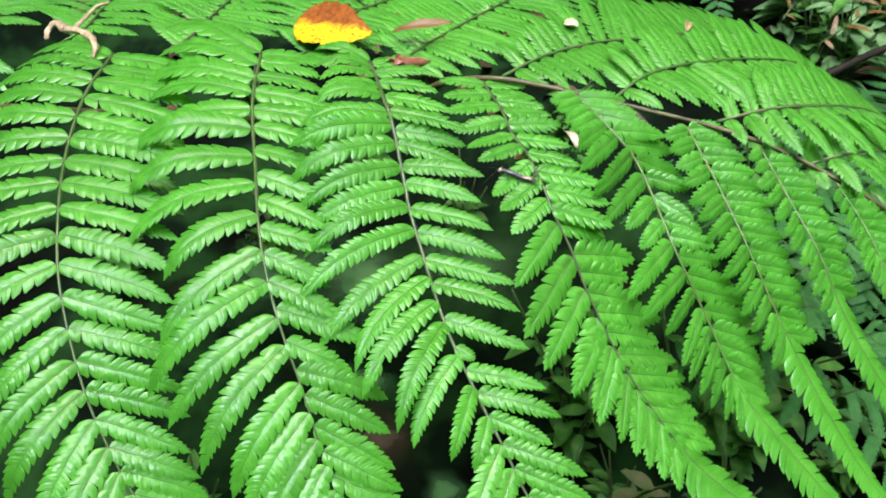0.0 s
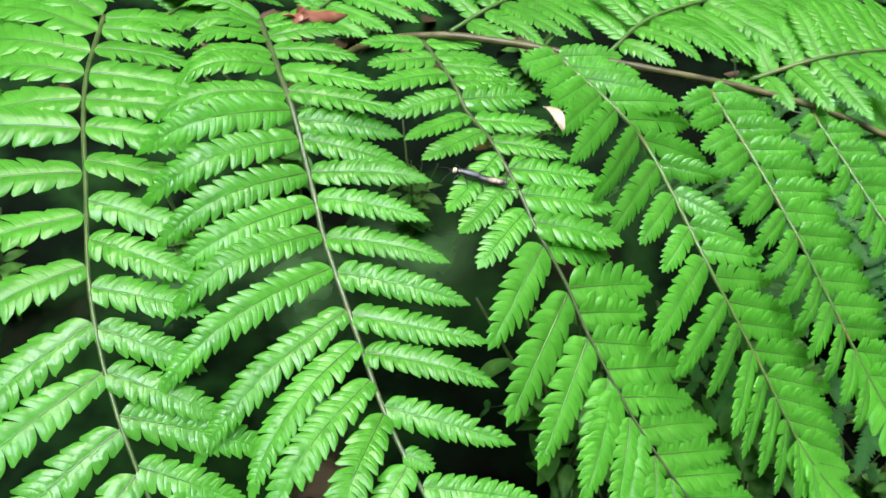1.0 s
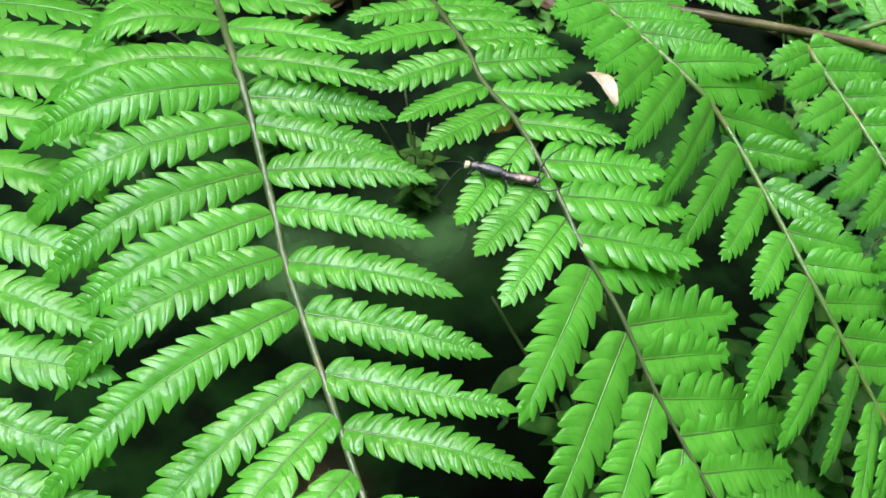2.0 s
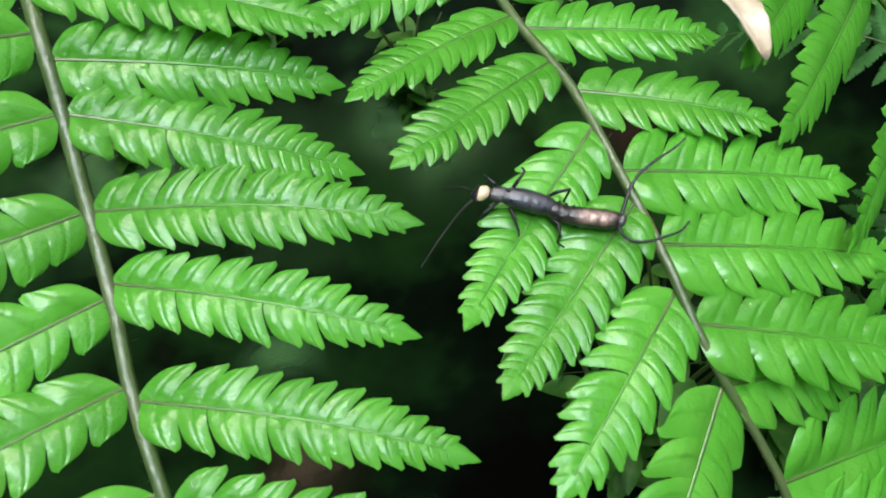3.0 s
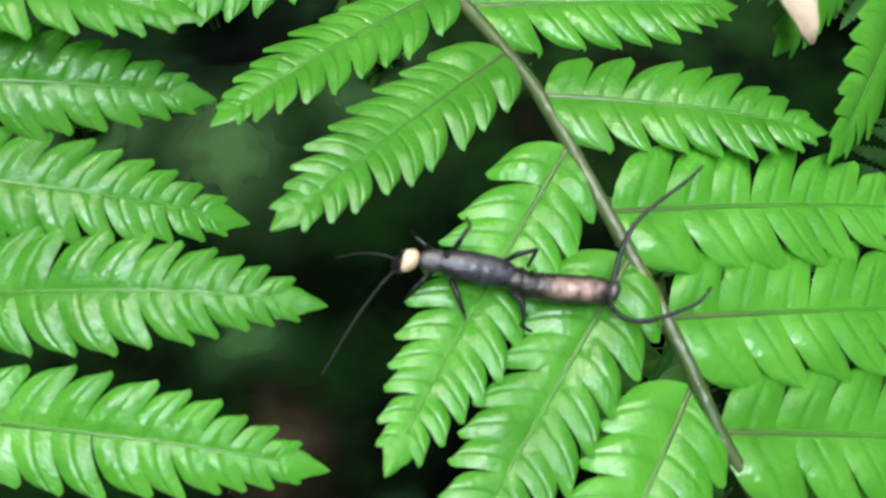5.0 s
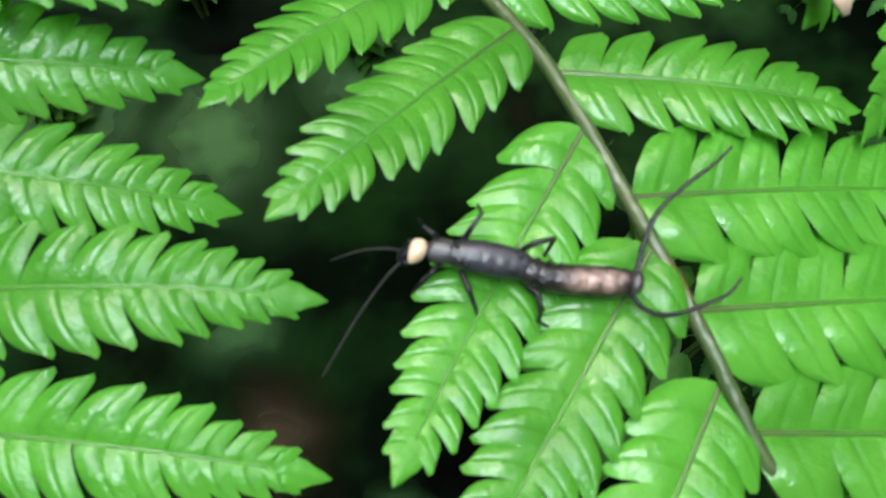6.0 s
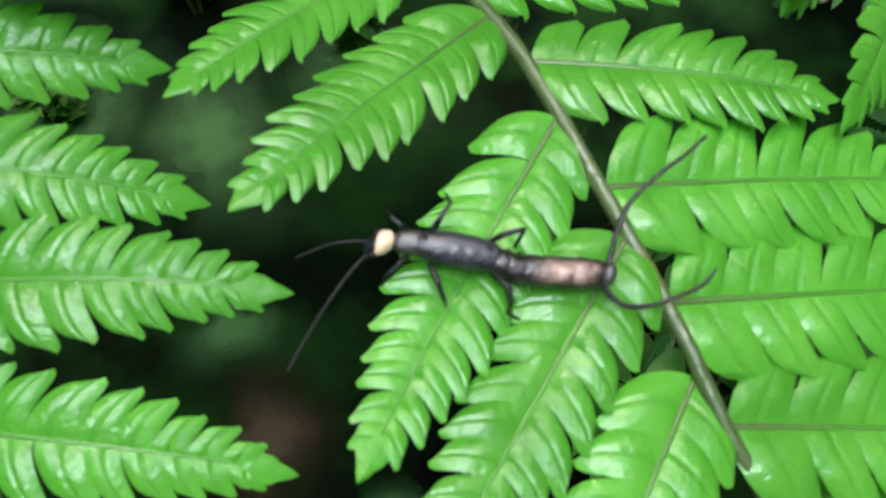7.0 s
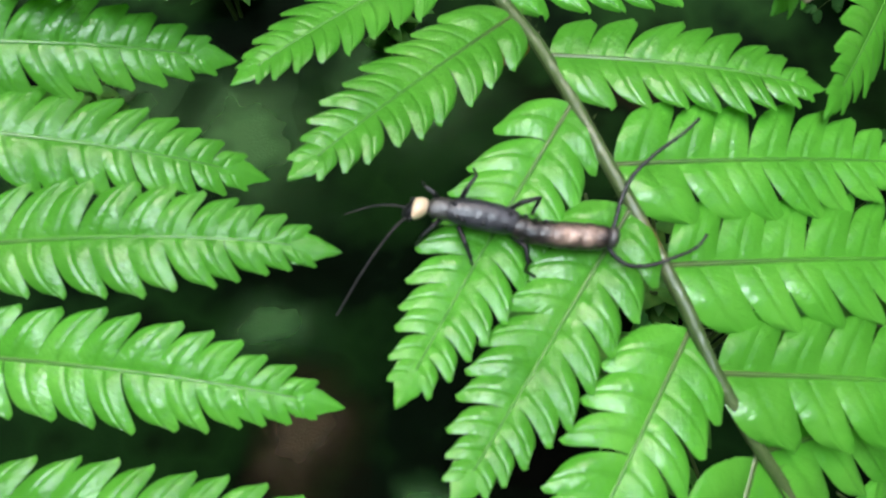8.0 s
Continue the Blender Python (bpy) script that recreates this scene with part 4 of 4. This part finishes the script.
def fallen_things():
    rng = np.random.default_rng(31)
    v, f = blade(0.047, 0.038, 0.03, 0.06, 26, 14, 1.4, rng)
    # its rust-brown half narrows towards the tip
    v = [(x, y * (1.2 - 14.0 * x) if y > 0 else y, z) for x, y, z in v]
    thicken(thing("fallen_leaf", mesh_of("fallen_leaf", v, f, [DEAD_LEAF]), pose(-0.0795, 0.4440, 0.6985, 14, 0, -22), "fallen yellow leaf with brown freckles and rust-brown edge", "leaf"), 0.0004)
    v, f = blade(0.034, 0.006, 0.05, 0.3, 14, 6, 1.3, rng, 0.8)
    thicken(thing("fallen_leaf", mesh_of("fallen_leaf", v, f, [ORANGE_LITTER]), pose(-0.0255, 0.4250, 0.7000, 20, -4, 12), "narrow curled orange-brown dead leaf on the fern", "leaf"), 0.0003)
    # the brown bud scale beside the main stalk
    rings = [(0, 0, 0, 0.0008, 0.0008), (0.003, 0, 0.0006, 0.0042, 0.0034), (0.007, 0, 0.001, 0.0048, 0.004), (0.011, 0.0004, 0.0008, 0.0034, 0.003), (0.017, 0.0008, 0.0004, 0.0028, 0.0024), (0.021, 0.0012, 0, 0.0012, 0.001), (0.023, 0.0014, 0, 0.0003, 0.0003)]
    bud = thing("fallen_bud", mesh_of("fallen_bud", *loft(rings, 12), [BUD_BROWN]), pose(-0.0250, 0.3875, 0.6985, 0, 4, 22), "shrivelled reddish-brown bud caught on the fern beside the stalk", "bud")
    for a, b in ((60, 30), (160, 20), (-60, 35)):
        v, f = blade(0.007, 0.004, 0.15, 0.4, 8, 6)
        part("scale", mesh_of("scale", v, f, [BUD_BROWN]), bud, (0.004, 0, 0.001), turn=Euler((radians(b), radians(-b), radians(a))).to_matrix())
    # a pale curled petal
    v, f = blade(0.0122, 0.0042, 0.16, 0.35, 12, 6, 1.4, rng, 0.5)
    thicken(thing("petal", mesh_of("petal", v, f, [CREAM_PETAL]), pose(0.0595, 0.3400, 0.6900, -12, 12, -66), "small curled cream-white petal lying on a fern leaflet", "petal"), 0.0003)
    v, f = blade(0.0085, 0.0065, 0.1, 0.2, 10, 6, 1.8, rng)
    thicken(thing("petal", mesh_of("petal", v, f, [CREAM_PETAL]), pose(0.0700, 0.4445, 0.6955, 8, 0, -10), "small round pale petal on the far side of the fern", "petal"), 0.0003)
    v, f = blade(0.013, 0.004, 0.12, 0.3, 10, 6, 1.2, rng, 0.4)
    thicken(thing("fallen_leaf", mesh_of("fallen_leaf", v, f, [STRAW]), pose(0.1385, 0.4400, 0.6925, 10, 0, 70), "tiny withered straw-coloured leaf on the fern", "leaf"), 0.0003)
    v, f = blade(0.007, 0.004, 0.12, 0.3, 10, 6, 1.2, rng, 0.4)
    thicken(thing("fallen_leaf", mesh_of("fallen_leaf", v, f, [ORANGE_LITTER]), pose(0.0365, 0.3400, 0.6745, 20, 0, 30), "small orange-brown dead leaf caught under the leaflets", "leaf"), 0.0003)
    # a withered flower
    flower = new("withered_flower")
    flower.matrix_world = pose(-0.1985, 0.4190, 0.7035, 0, 0, 0)
    tagged(flower, "withered cream flower with curled limp petals hanging on the fern", "flower")
    for points, r0, r1 in (([(0, 0, 0.002), (-0.006, 0.003, 0.004), (-0.0095, -0.001, 0.001), (-0.009, -0.006, -0.001)], 0.0032, 0.0014),
                           ([(0, 0, 0.002), (0.008, -0.004, 0.003), (0.015, -0.008, 0.002), (0.021, -0.018, 0.0), (0.022, -0.027, -0.001)], 0.0038, 0.0012),
                           ([(0.005, -0.002, 0.003), (0.010, 0.006, 0.006), (0.015, 0.013, 0.009), (0.020, 0.017, 0.009)], 0.0016, 0.0013)):
        curve, _ = spline(points, 14)
        part("petal", mesh_of("petal", *tube(curve, np.linspace(0.8 * r0, 0.8 * r1, 14), 9, 0.42, rng, 0.6), [FLOWER_TAN]), flower)


fallen_things()


# ---- the forest floor and what grows on it ----
def ground_height(x, y):
    """A gentle bank that rises away from the path."""
    rise = 0.16 * max(0.0, min(1.0, (y - 0.55) / 0.9)) + 0.05 * max(0.0, min(1.0, (x - 0.25) / 0.6))
    near = noise.noise(Vector((x * 6, y * 6, 0.3))) * 0.022 + noise.noise(Vector((x * 22, y * 22, 1.7))) * 0.008
    return 0.33 + rise + near


def build_ground():
    axis = np.r_[[-40, -15, -6, -3, -1.6], np.linspace(-1.0, 1.8, 90), [2.4, 3.5, 6, 15, 40]]
    verts = [(x, y, ground_height(x, y)) for y in axis for x in axis]
    n = len(axis)
    faces = [(j * n + i, j * n + i + 1, (j + 1) * n + i + 1, (j + 1) * n + i) for j in range(n - 1) for i in range(n - 1)]
    tagged(new("ground", mesh_of("ground", verts, faces, [SOIL])), "dark wet forest soil, soft green and brown tones imitating blurred plants", "ground", kind="structure")
    rng = np.random.default_rng(77)
    for label, count, mats in (("layer of wet brown fallen leaves on the soil", 900, [LITTER]), ("scattered orange and straw-coloured fallen leaves on the soil", 90, [ORANGE_LITTER])):
        vs, fs = [], []
        for _ in range(count):
            x, y = rng.uniform(-0.5, 1.1), rng.uniform(0.05, 1.7)
            length = rng.uniform(0.02, 0.055)
            if x < 0.34 and y < 0.85:
                continue
            v, f = blade(length, length * rng.uniform(0.3, 0.55), rng.uniform(-0.05, 0.15), rng.uniform(0, 0.5), 6, 4)
            m = pose(x, y, ground_height(x, y) + rng.uniform(0.002, 0.02), rng.uniform(-30, 30), rng.uniform(-30, 30), rng.uniform(0, 360))
            k = len(vs)
            vs += [m @ Vector(p) for p in v]
            fs += [tuple(a + k for a in q) for q in f]
        tagged(new("leaf_litter", mesh_of("leaf_litter", vs, fs, mats)), label, "leaf litter", kind="stuff")


build_ground()


def crown(a):
    """How much taller the unseen ring stands in the direction a, to cut sky glare: tallest beyond the frond."""
    return 2.2 * max(0.0, 0.30 + 0.70 * math.sin(a) - 0.45 * math.cos(a))


def build_light_blocker():
    """An unseen ring of leafy scrub, added to block light from the sides, open to the sky above."""
    verts, faces, n, levels = [], [], 48, 16
    for j in range(levels + 1):
        for i in range(n):
            a = 2 * math.pi * i / n
            z = 0.2 + (1.9 + crown(a)) * j / levels
            r = 1.7 + 0.2 * noise.noise(Vector((3 * math.cos(a), 3 * math.sin(a), z * 2.2))) - 0.30 * j / levels
            verts.append((r * math.cos(a), 0.4 + r * math.sin(a), z))
    for j in range(levels):
        for i in range(n):
            k = (i + 1) % n
            faces.append((j * n + i, (j + 1) * n + i, (j + 1) * n + k, j * n + k))
    tagged(new("backdrop", mesh_of("backdrop", verts, faces, [BLOCKER_GREEN])), "unseen dark leafy ring added to block light from the sides", "scrub", kind="structure")
    # leaves of the unseen ring, inside and outside
    rng = np.random.default_rng(55)
    vs, fs = [], []
    for _ in range(7000):
        a, out = rng.uniform(0, 2 * math.pi), rng.choice((-1, 1))
        z = rng.uniform(0.25, 2.35 + crown(a))
        r = 1.7 - 0.30 * (z - 0.2) / (1.9 + crown(a)) + out * rng.uniform(0.02, 0.28)
        length = rng.uniform(0.05, 0.13)
        v, f = blade(length, length * rng.uniform(0.35, 0.6), rng.uniform(-0.1, 0.1), rng.uniform(0, 0.3), 4, 2)
        m = pose(r * math.cos(a), 0.4 + r * math.sin(a), z, rng.uniform(-40, 40), rng.uniform(-60, 60), rng.uniform(0, 360))
        k = len(vs)
        vs += [m @ Vector(p) for p in v]
        fs += [tuple(c + k for c in q) for q in f]
    tagged(new("scrub_leaves", mesh_of("scrub_leaves", vs, fs, [SHADED_GREEN])), "unseen green leaves on the added light-blocking ring", "foliage", kind="stuff")


build_light_blocker()


def build_herb(name, seed, stems, height, leaf_mm, material, label):
    """A low broad-leaved plant: a few stems, each with pairs of pointed leaves."""
    rng = np.random.default_rng(seed)
    plant = tagged(new(name), label, "plant", "low plants on the forest floor")
    for _ in range(stems):
        a, lean = rng.uniform(0, 2 * math.pi), rng.uniform(0.1, 0.6)
        h = height * rng.uniform(0.7, 1.15)
        top = (math.cos(a) * lean * h, math.sin(a) * lean * h, h)
        curve, _ = spline([(0, 0, -0.02), (top[0] * 0.25, top[1] * 0.25, h * 0.5), top], 14)
        stem = part("stem", mesh_of("stem", *tube(curve, np.linspace(0.0016, 0.0007, 14), 6), [MIDRIB]), plant)
        for k in range(int(rng.integers(6, 10))):
            at = curve[int(np.interp(k, (0, 9), (3, 13)))]
            length = leaf_mm / 1000 * rng.uniform(0.7, 1.15)
            v, f = blade(length, length * rng.uniform(0.36, 0.5), 0.07, 0.18, 10, 6, 1.05)
            turn = Euler((rng.uniform(-0.3, 0.3), rng.uniform(-0.35, 0.5), k * 2.4 + rng.uniform(-0.4, 0.4))).to_matrix()
            part("leaf", mesh_of("leaf", v, f, [material]), stem, at, turn=turn)
    return plant


def plant_herbs():
    kinds = [build_herb("herb", 3, 6, 0.10, 20, HERB_GREEN, "low dark green broad-leaved plant on the forest floor"),
             build_herb("herb", 8, 5, 0.14, 27, HERB_GREEN, "low dark green plant with larger pointed leaves on the forest floor"),
             build_herb("herb", 15, 10, 0.07, 15, HERB_GREEN, "small dark green creeping plant with little leaves")]
    bright = build_herb("herb", 33, 8, 0.13, 34, WET_HERB, "leafy pale green plant shining with rain on the bank")
    bright.matrix_world = pose(0.50, 0.92, ground_height(0.50, 0.92), 0, 0, 10)
    for x, y, turn in ((0.56, 0.99, 80), (0.45, 0.86, 150), (0.62, 0.94, 210), (0.60, 1.08, 300), (0.50, 1.02, 30), (0.68, 1.02, 120), (0.42, 0.98, 260), (0.54, 0.86, 190), (0.64, 0.84, 340), (0.58, 0.76, 70), (0.72, 0.92, 20), (0.50, 0.76, 250)):
        copy_thing(bright, pose(x, y, ground_height(x, y), 0, 0, turn))
    pale = build_herb("herb", 21, 2, 0.13, 26, PALE_LEAF, "low plant with pale yellowish wilted leaves")
    pale.matrix_world = pose(0.122, 0.345, ground_height(0.122, 0.345), 0, 0, 40)
    rng = np.random.default_rng(12)
    spots = [(0.13, 0.46), (0.18, 0.40), (0.33, 0.44), (0.40, 0.58), (0.30, 0.66), (0.12, 0.72), (0.02, 0.66), (-0.08, 0.72), (-0.16, 0.64), (0.48, 0.72), (0.52, 0.90), (0.62, 1.00), (0.44, 1.02), (0.70, 1.14), (0.30, 0.88), (0.14, 0.82), (-0.02, 0.90), (-0.22, 0.86), (-0.30, 0.60), (0.56, 1.22), (0.36, 1.20), (0.36, 0.80), (0.42, 0.88), (0.54, 0.80), (0.60, 0.92), (0.46, 0.96), (0.66, 1.06), (0.50, 1.10), (0.24, 0.44), (0.30, 0.38), (0.38, 0.46), (0.44, 0.52), (0.20, 0.34), (0.35, 0.62), (0.40, 0.38), (0.15, 0.30), (0.18, 0.27), (0.10, 0.40), (0.13, 0.36), (0.08, 0.32), (0.22, 0.40), (0.05, 0.27), (-0.17, 0.33), (-0.22, 0.28), (-0.14, 0.24), (-0.06, 0.22), (0.02, 0.20)]
    for i, (x, y) in enumerate(spots):
        m = pose(x, y, ground_height(x, y), 0, 0, rng.uniform(0, 360))
        if i < 3:
            kinds[i].matrix_world = m
        else:
            copy_thing(kinds[i % 3], m)


plant_herbs()


def build_small_fern(seed, reach, count, label):
    """A low lacy fern: arching fronds from one foot, each a stalk with two rows of narrow leaflets."""
    rng = np.random.default_rng(seed)
    fern = tagged(new("small_fern"), label, "fern", "small ferns on the forest floor")
    for k in range(count):
        a = 2 * math.pi * k / count + rng.uniform(-0.3, 0.3)
        r = reach * rng.uniform(0.8, 1.15)
        pts = [(0, 0, -0.01), (0.25 * r * math.cos(a), 0.25 * r * math.sin(a), 0.34 * r), (0.62 * r * math.cos(a), 0.62 * r * math.sin(a), 0.42 * r), (r * math.cos(a), r * math.sin(a), 0.22 * r)]
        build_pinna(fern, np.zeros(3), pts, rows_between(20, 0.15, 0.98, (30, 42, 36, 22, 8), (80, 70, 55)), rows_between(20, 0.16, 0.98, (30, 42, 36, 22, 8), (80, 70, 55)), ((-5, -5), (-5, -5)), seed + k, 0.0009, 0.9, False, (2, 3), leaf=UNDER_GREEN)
    return fern


def plant_ferns():
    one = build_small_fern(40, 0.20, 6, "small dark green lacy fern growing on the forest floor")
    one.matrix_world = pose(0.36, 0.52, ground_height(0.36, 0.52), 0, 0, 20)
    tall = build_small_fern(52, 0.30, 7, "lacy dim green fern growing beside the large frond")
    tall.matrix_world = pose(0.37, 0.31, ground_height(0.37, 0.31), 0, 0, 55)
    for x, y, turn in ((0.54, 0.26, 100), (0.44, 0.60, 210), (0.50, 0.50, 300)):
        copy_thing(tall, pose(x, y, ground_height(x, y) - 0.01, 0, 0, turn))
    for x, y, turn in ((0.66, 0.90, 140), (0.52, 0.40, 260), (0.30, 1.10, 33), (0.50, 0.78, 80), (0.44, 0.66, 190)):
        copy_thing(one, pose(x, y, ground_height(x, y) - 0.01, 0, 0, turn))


plant_ferns()


def blur_patch_material(name, thick, thin):
    """A tone that is strong in the middle of its patch and fades out to bare soil, imitating focus blur."""
    m, nt, b = material(name)
    uv = nt.nodes.new("ShaderNodeUVMap")
    sep = nt.nodes.new("ShaderNodeSeparateXYZ")
    nt.links.new(uv.outputs["UV"], sep.inputs[0])
    ragged = math_node(nt, "ADD", sep.outputs[0], math_node(nt, "MULTIPLY", math_node(nt, "SUBTRACT", noise_node(nt, 30, 2), 0.5), 0.6))
    nt.links.new(ramp(nt, ragged, (0.1, thick), (0.6, thin)), b.inputs["Base Color"])
    nt.links.new(ramp(nt, ragged, (0.15, (1.0, 1.0, 1.0)), (0.5, (0.45, 0.45, 0.45)), (0.85, (0.0, 0.0, 0.0))), b.inputs["Alpha"])
    b.inputs["Roughness"].default_value = 0.9
    b.inputs["Specular IOR Level"].default_value = 0.1
    bump(nt, noise_node(nt, 700, 3), 0.6, 0.0008, b)
    return m


# tones that imitate plants and litter lying out of focus
GREEN_BLUR = blur_patch_material("moss", (0.0892, 0.1944, 0.0728), (0.0324, 0.0842, 0.0276))
BROWN_BLUR = blur_patch_material("brown_blur", (0.1170, 0.0754, 0.0520), (0.0390, 0.0234, 0.0143))


def blur_patches():
    """Soft low green patches, and one brown, added in place of blurred plants in the dim hollow below the frond."""
    for k, (x, y, r, kind) in enumerate(((-0.072, 0.615, 0.085, GREEN_BLUR), (-0.165, 0.640, 0.10, GREEN_BLUR), (-0.068, 0.495, 0.045, GREEN_BLUR), (-0.052, 0.432, 0.055, BROWN_BLUR), (0.030, 0.640, 0.09, GREEN_BLUR), (0.002, 0.385, 0.030, GREEN_BLUR))):
        rng = np.random.default_rng(200 + k)
        wave = rng.uniform(0, 6.28, 3)
        verts, uvs, faces, n, rings = [], [], [], 28, 9
        for j in range(rings + 1):
            q = j / rings
            for i in range(n):
                a = 2 * math.pi * i / n
                reach = r * q * (1 + 0.16 * math.sin(2 * a + wave[0]) + 0.10 * math.sin(3 * a + wave[1]) + 0.06 * math.sin(7 * a + wave[2]))
                px, py = reach * math.cos(a), reach * math.sin(a)
                rise = 0.07 * r * (1 - q * q) ** 1.5 - 0.012 * q ** 4
                verts.append((px, py, ground_height(x + px, y + py) - 0.33 + rise + 0.004))
                uvs.append((q, 0.5))
        for j in range(rings):
            for i in range(n):
                c = (i + 1) % n
                faces.append((j * n + i, (j + 1) * n + i, (j + 1) * n + c, j * n + c))
        me = mesh_of("moss_cushion", verts, faces, [kind], uvs=uvs)
        label = "soft-edged green patch standing in for blurred plants below" if kind is GREEN_BLUR else "soft-edged brown patch standing in for blurred leaf litter"
        thing("moss_cushion" if kind is GREEN_BLUR else "mould_patch", me, Matrix.Translation((x, y, 0.33)), label, "moss" if kind is GREEN_BLUR else "leaf mould", "moss cushions" if kind is GREEN_BLUR else "mould patches")


blur_patches()


def dead_frond():
    """A withered fern frond hanging over the bank."""
    old = tagged(new("dead_fern_frond"), "withered orange-brown fern frond on the bank", "fern frond")
    old.location = (0.40, 0.83, 0.49)
    for k, (a, b) in enumerate((((0, 0, 0), (0.11, -0.02, 0.055)), ((0.02, 0.05, 0.01), (0.15, 0.06, 0.045)), ((-0.02, 0.06, 0), (0.08, 0.14, 0.05)))):
        mid = tuple((a[i] + b[i]) / 2 + (0, 0.008, 0.018)[i] for i in range(3))
        build_pinna(old, np.zeros(3), [a, mid, b], rows_between(6, 0.06, 0.95, (14, 34, 12, 26, 10), (85, 40, 70, 30)), rows_between(5, 0.12, 0.96, (24, 10, 30, 12), (50, 80, 35)), ((-40, 10), (30, -50)), 90 + k, 0.0009, 0.75, False, (3, 3), leaf=ORANGE_LITTER)


dead_frond()


def sticks():
    rng = np.random.default_rng(9)
    for name, points, r0, r1, material, label in (
            ("twig", [(0.225, 0.560, 0.572), (0.2883, 0.5661, 0.5972), (0.3247, 0.5686, 0.6162), (0.40, 0.560, 0.655), (0.52, 0.58, 0.68)], 0.0029, 0.0025, TWIG_DARK, "dark wet dead twig slanting over the forest floor"),
            ("straw_blade", [(0.57, 1.00, 0.52), (0.54, 0.94, 0.58), (0.53, 0.90, 0.62), (0.52, 0.86, 0.63)], 0.0016, 0.0006, STRAW, "thin yellow dry grass blade"),
            ("straw_blade", [(0.60, 0.90, 0.50), (0.56, 0.86, 0.57), (0.53, 0.83, 0.60), (0.49, 0.80, 0.60)], 0.0016, 0.0006, STRAW, "thin yellow dry grass blade bent over the bank"),
            ("straw_blade", [(0.50, 0.86, 0.50), (0.47, 0.80, 0.56), (0.455, 0.76, 0.60), (0.43, 0.72, 0.615)], 0.0016, 0.0006, STRAW, "thin yellow dry grass blade")):
        curve, _ = spline(points, 30)
        me = mesh_of(name, *tube(curve - curve[0], np.linspace(r0, r1, 30), 9, 0.1, rng), [material])
        thing(name, me, Matrix.Translation(curve[0]), label, name.split("_")[-1])


sticks()


# ---- what moves ----
def motions():
    """The finer antenna swings slowly forwards and to the side."""
    at = ANTENNA.matrix_basis.to_translation()

    def swing(turn, dip):
        return Matrix.Translation(at) @ Euler((0, radians(dip), radians(turn))).to_matrix().to_4x4()

    walk(ANTENNA, [(0.0, swing(-35, 30)), (1.7, swing(-35, 35)), (3.0, swing(-38, 48)), (4.5, swing(-30, 40)), (5.8, swing(-3, 4)), (6.5, swing(-12, 18)), (7.0, swing(0, 0)), (7.5, swing(-14, 14)), (8.0, swing(-6, 6))])


motions()
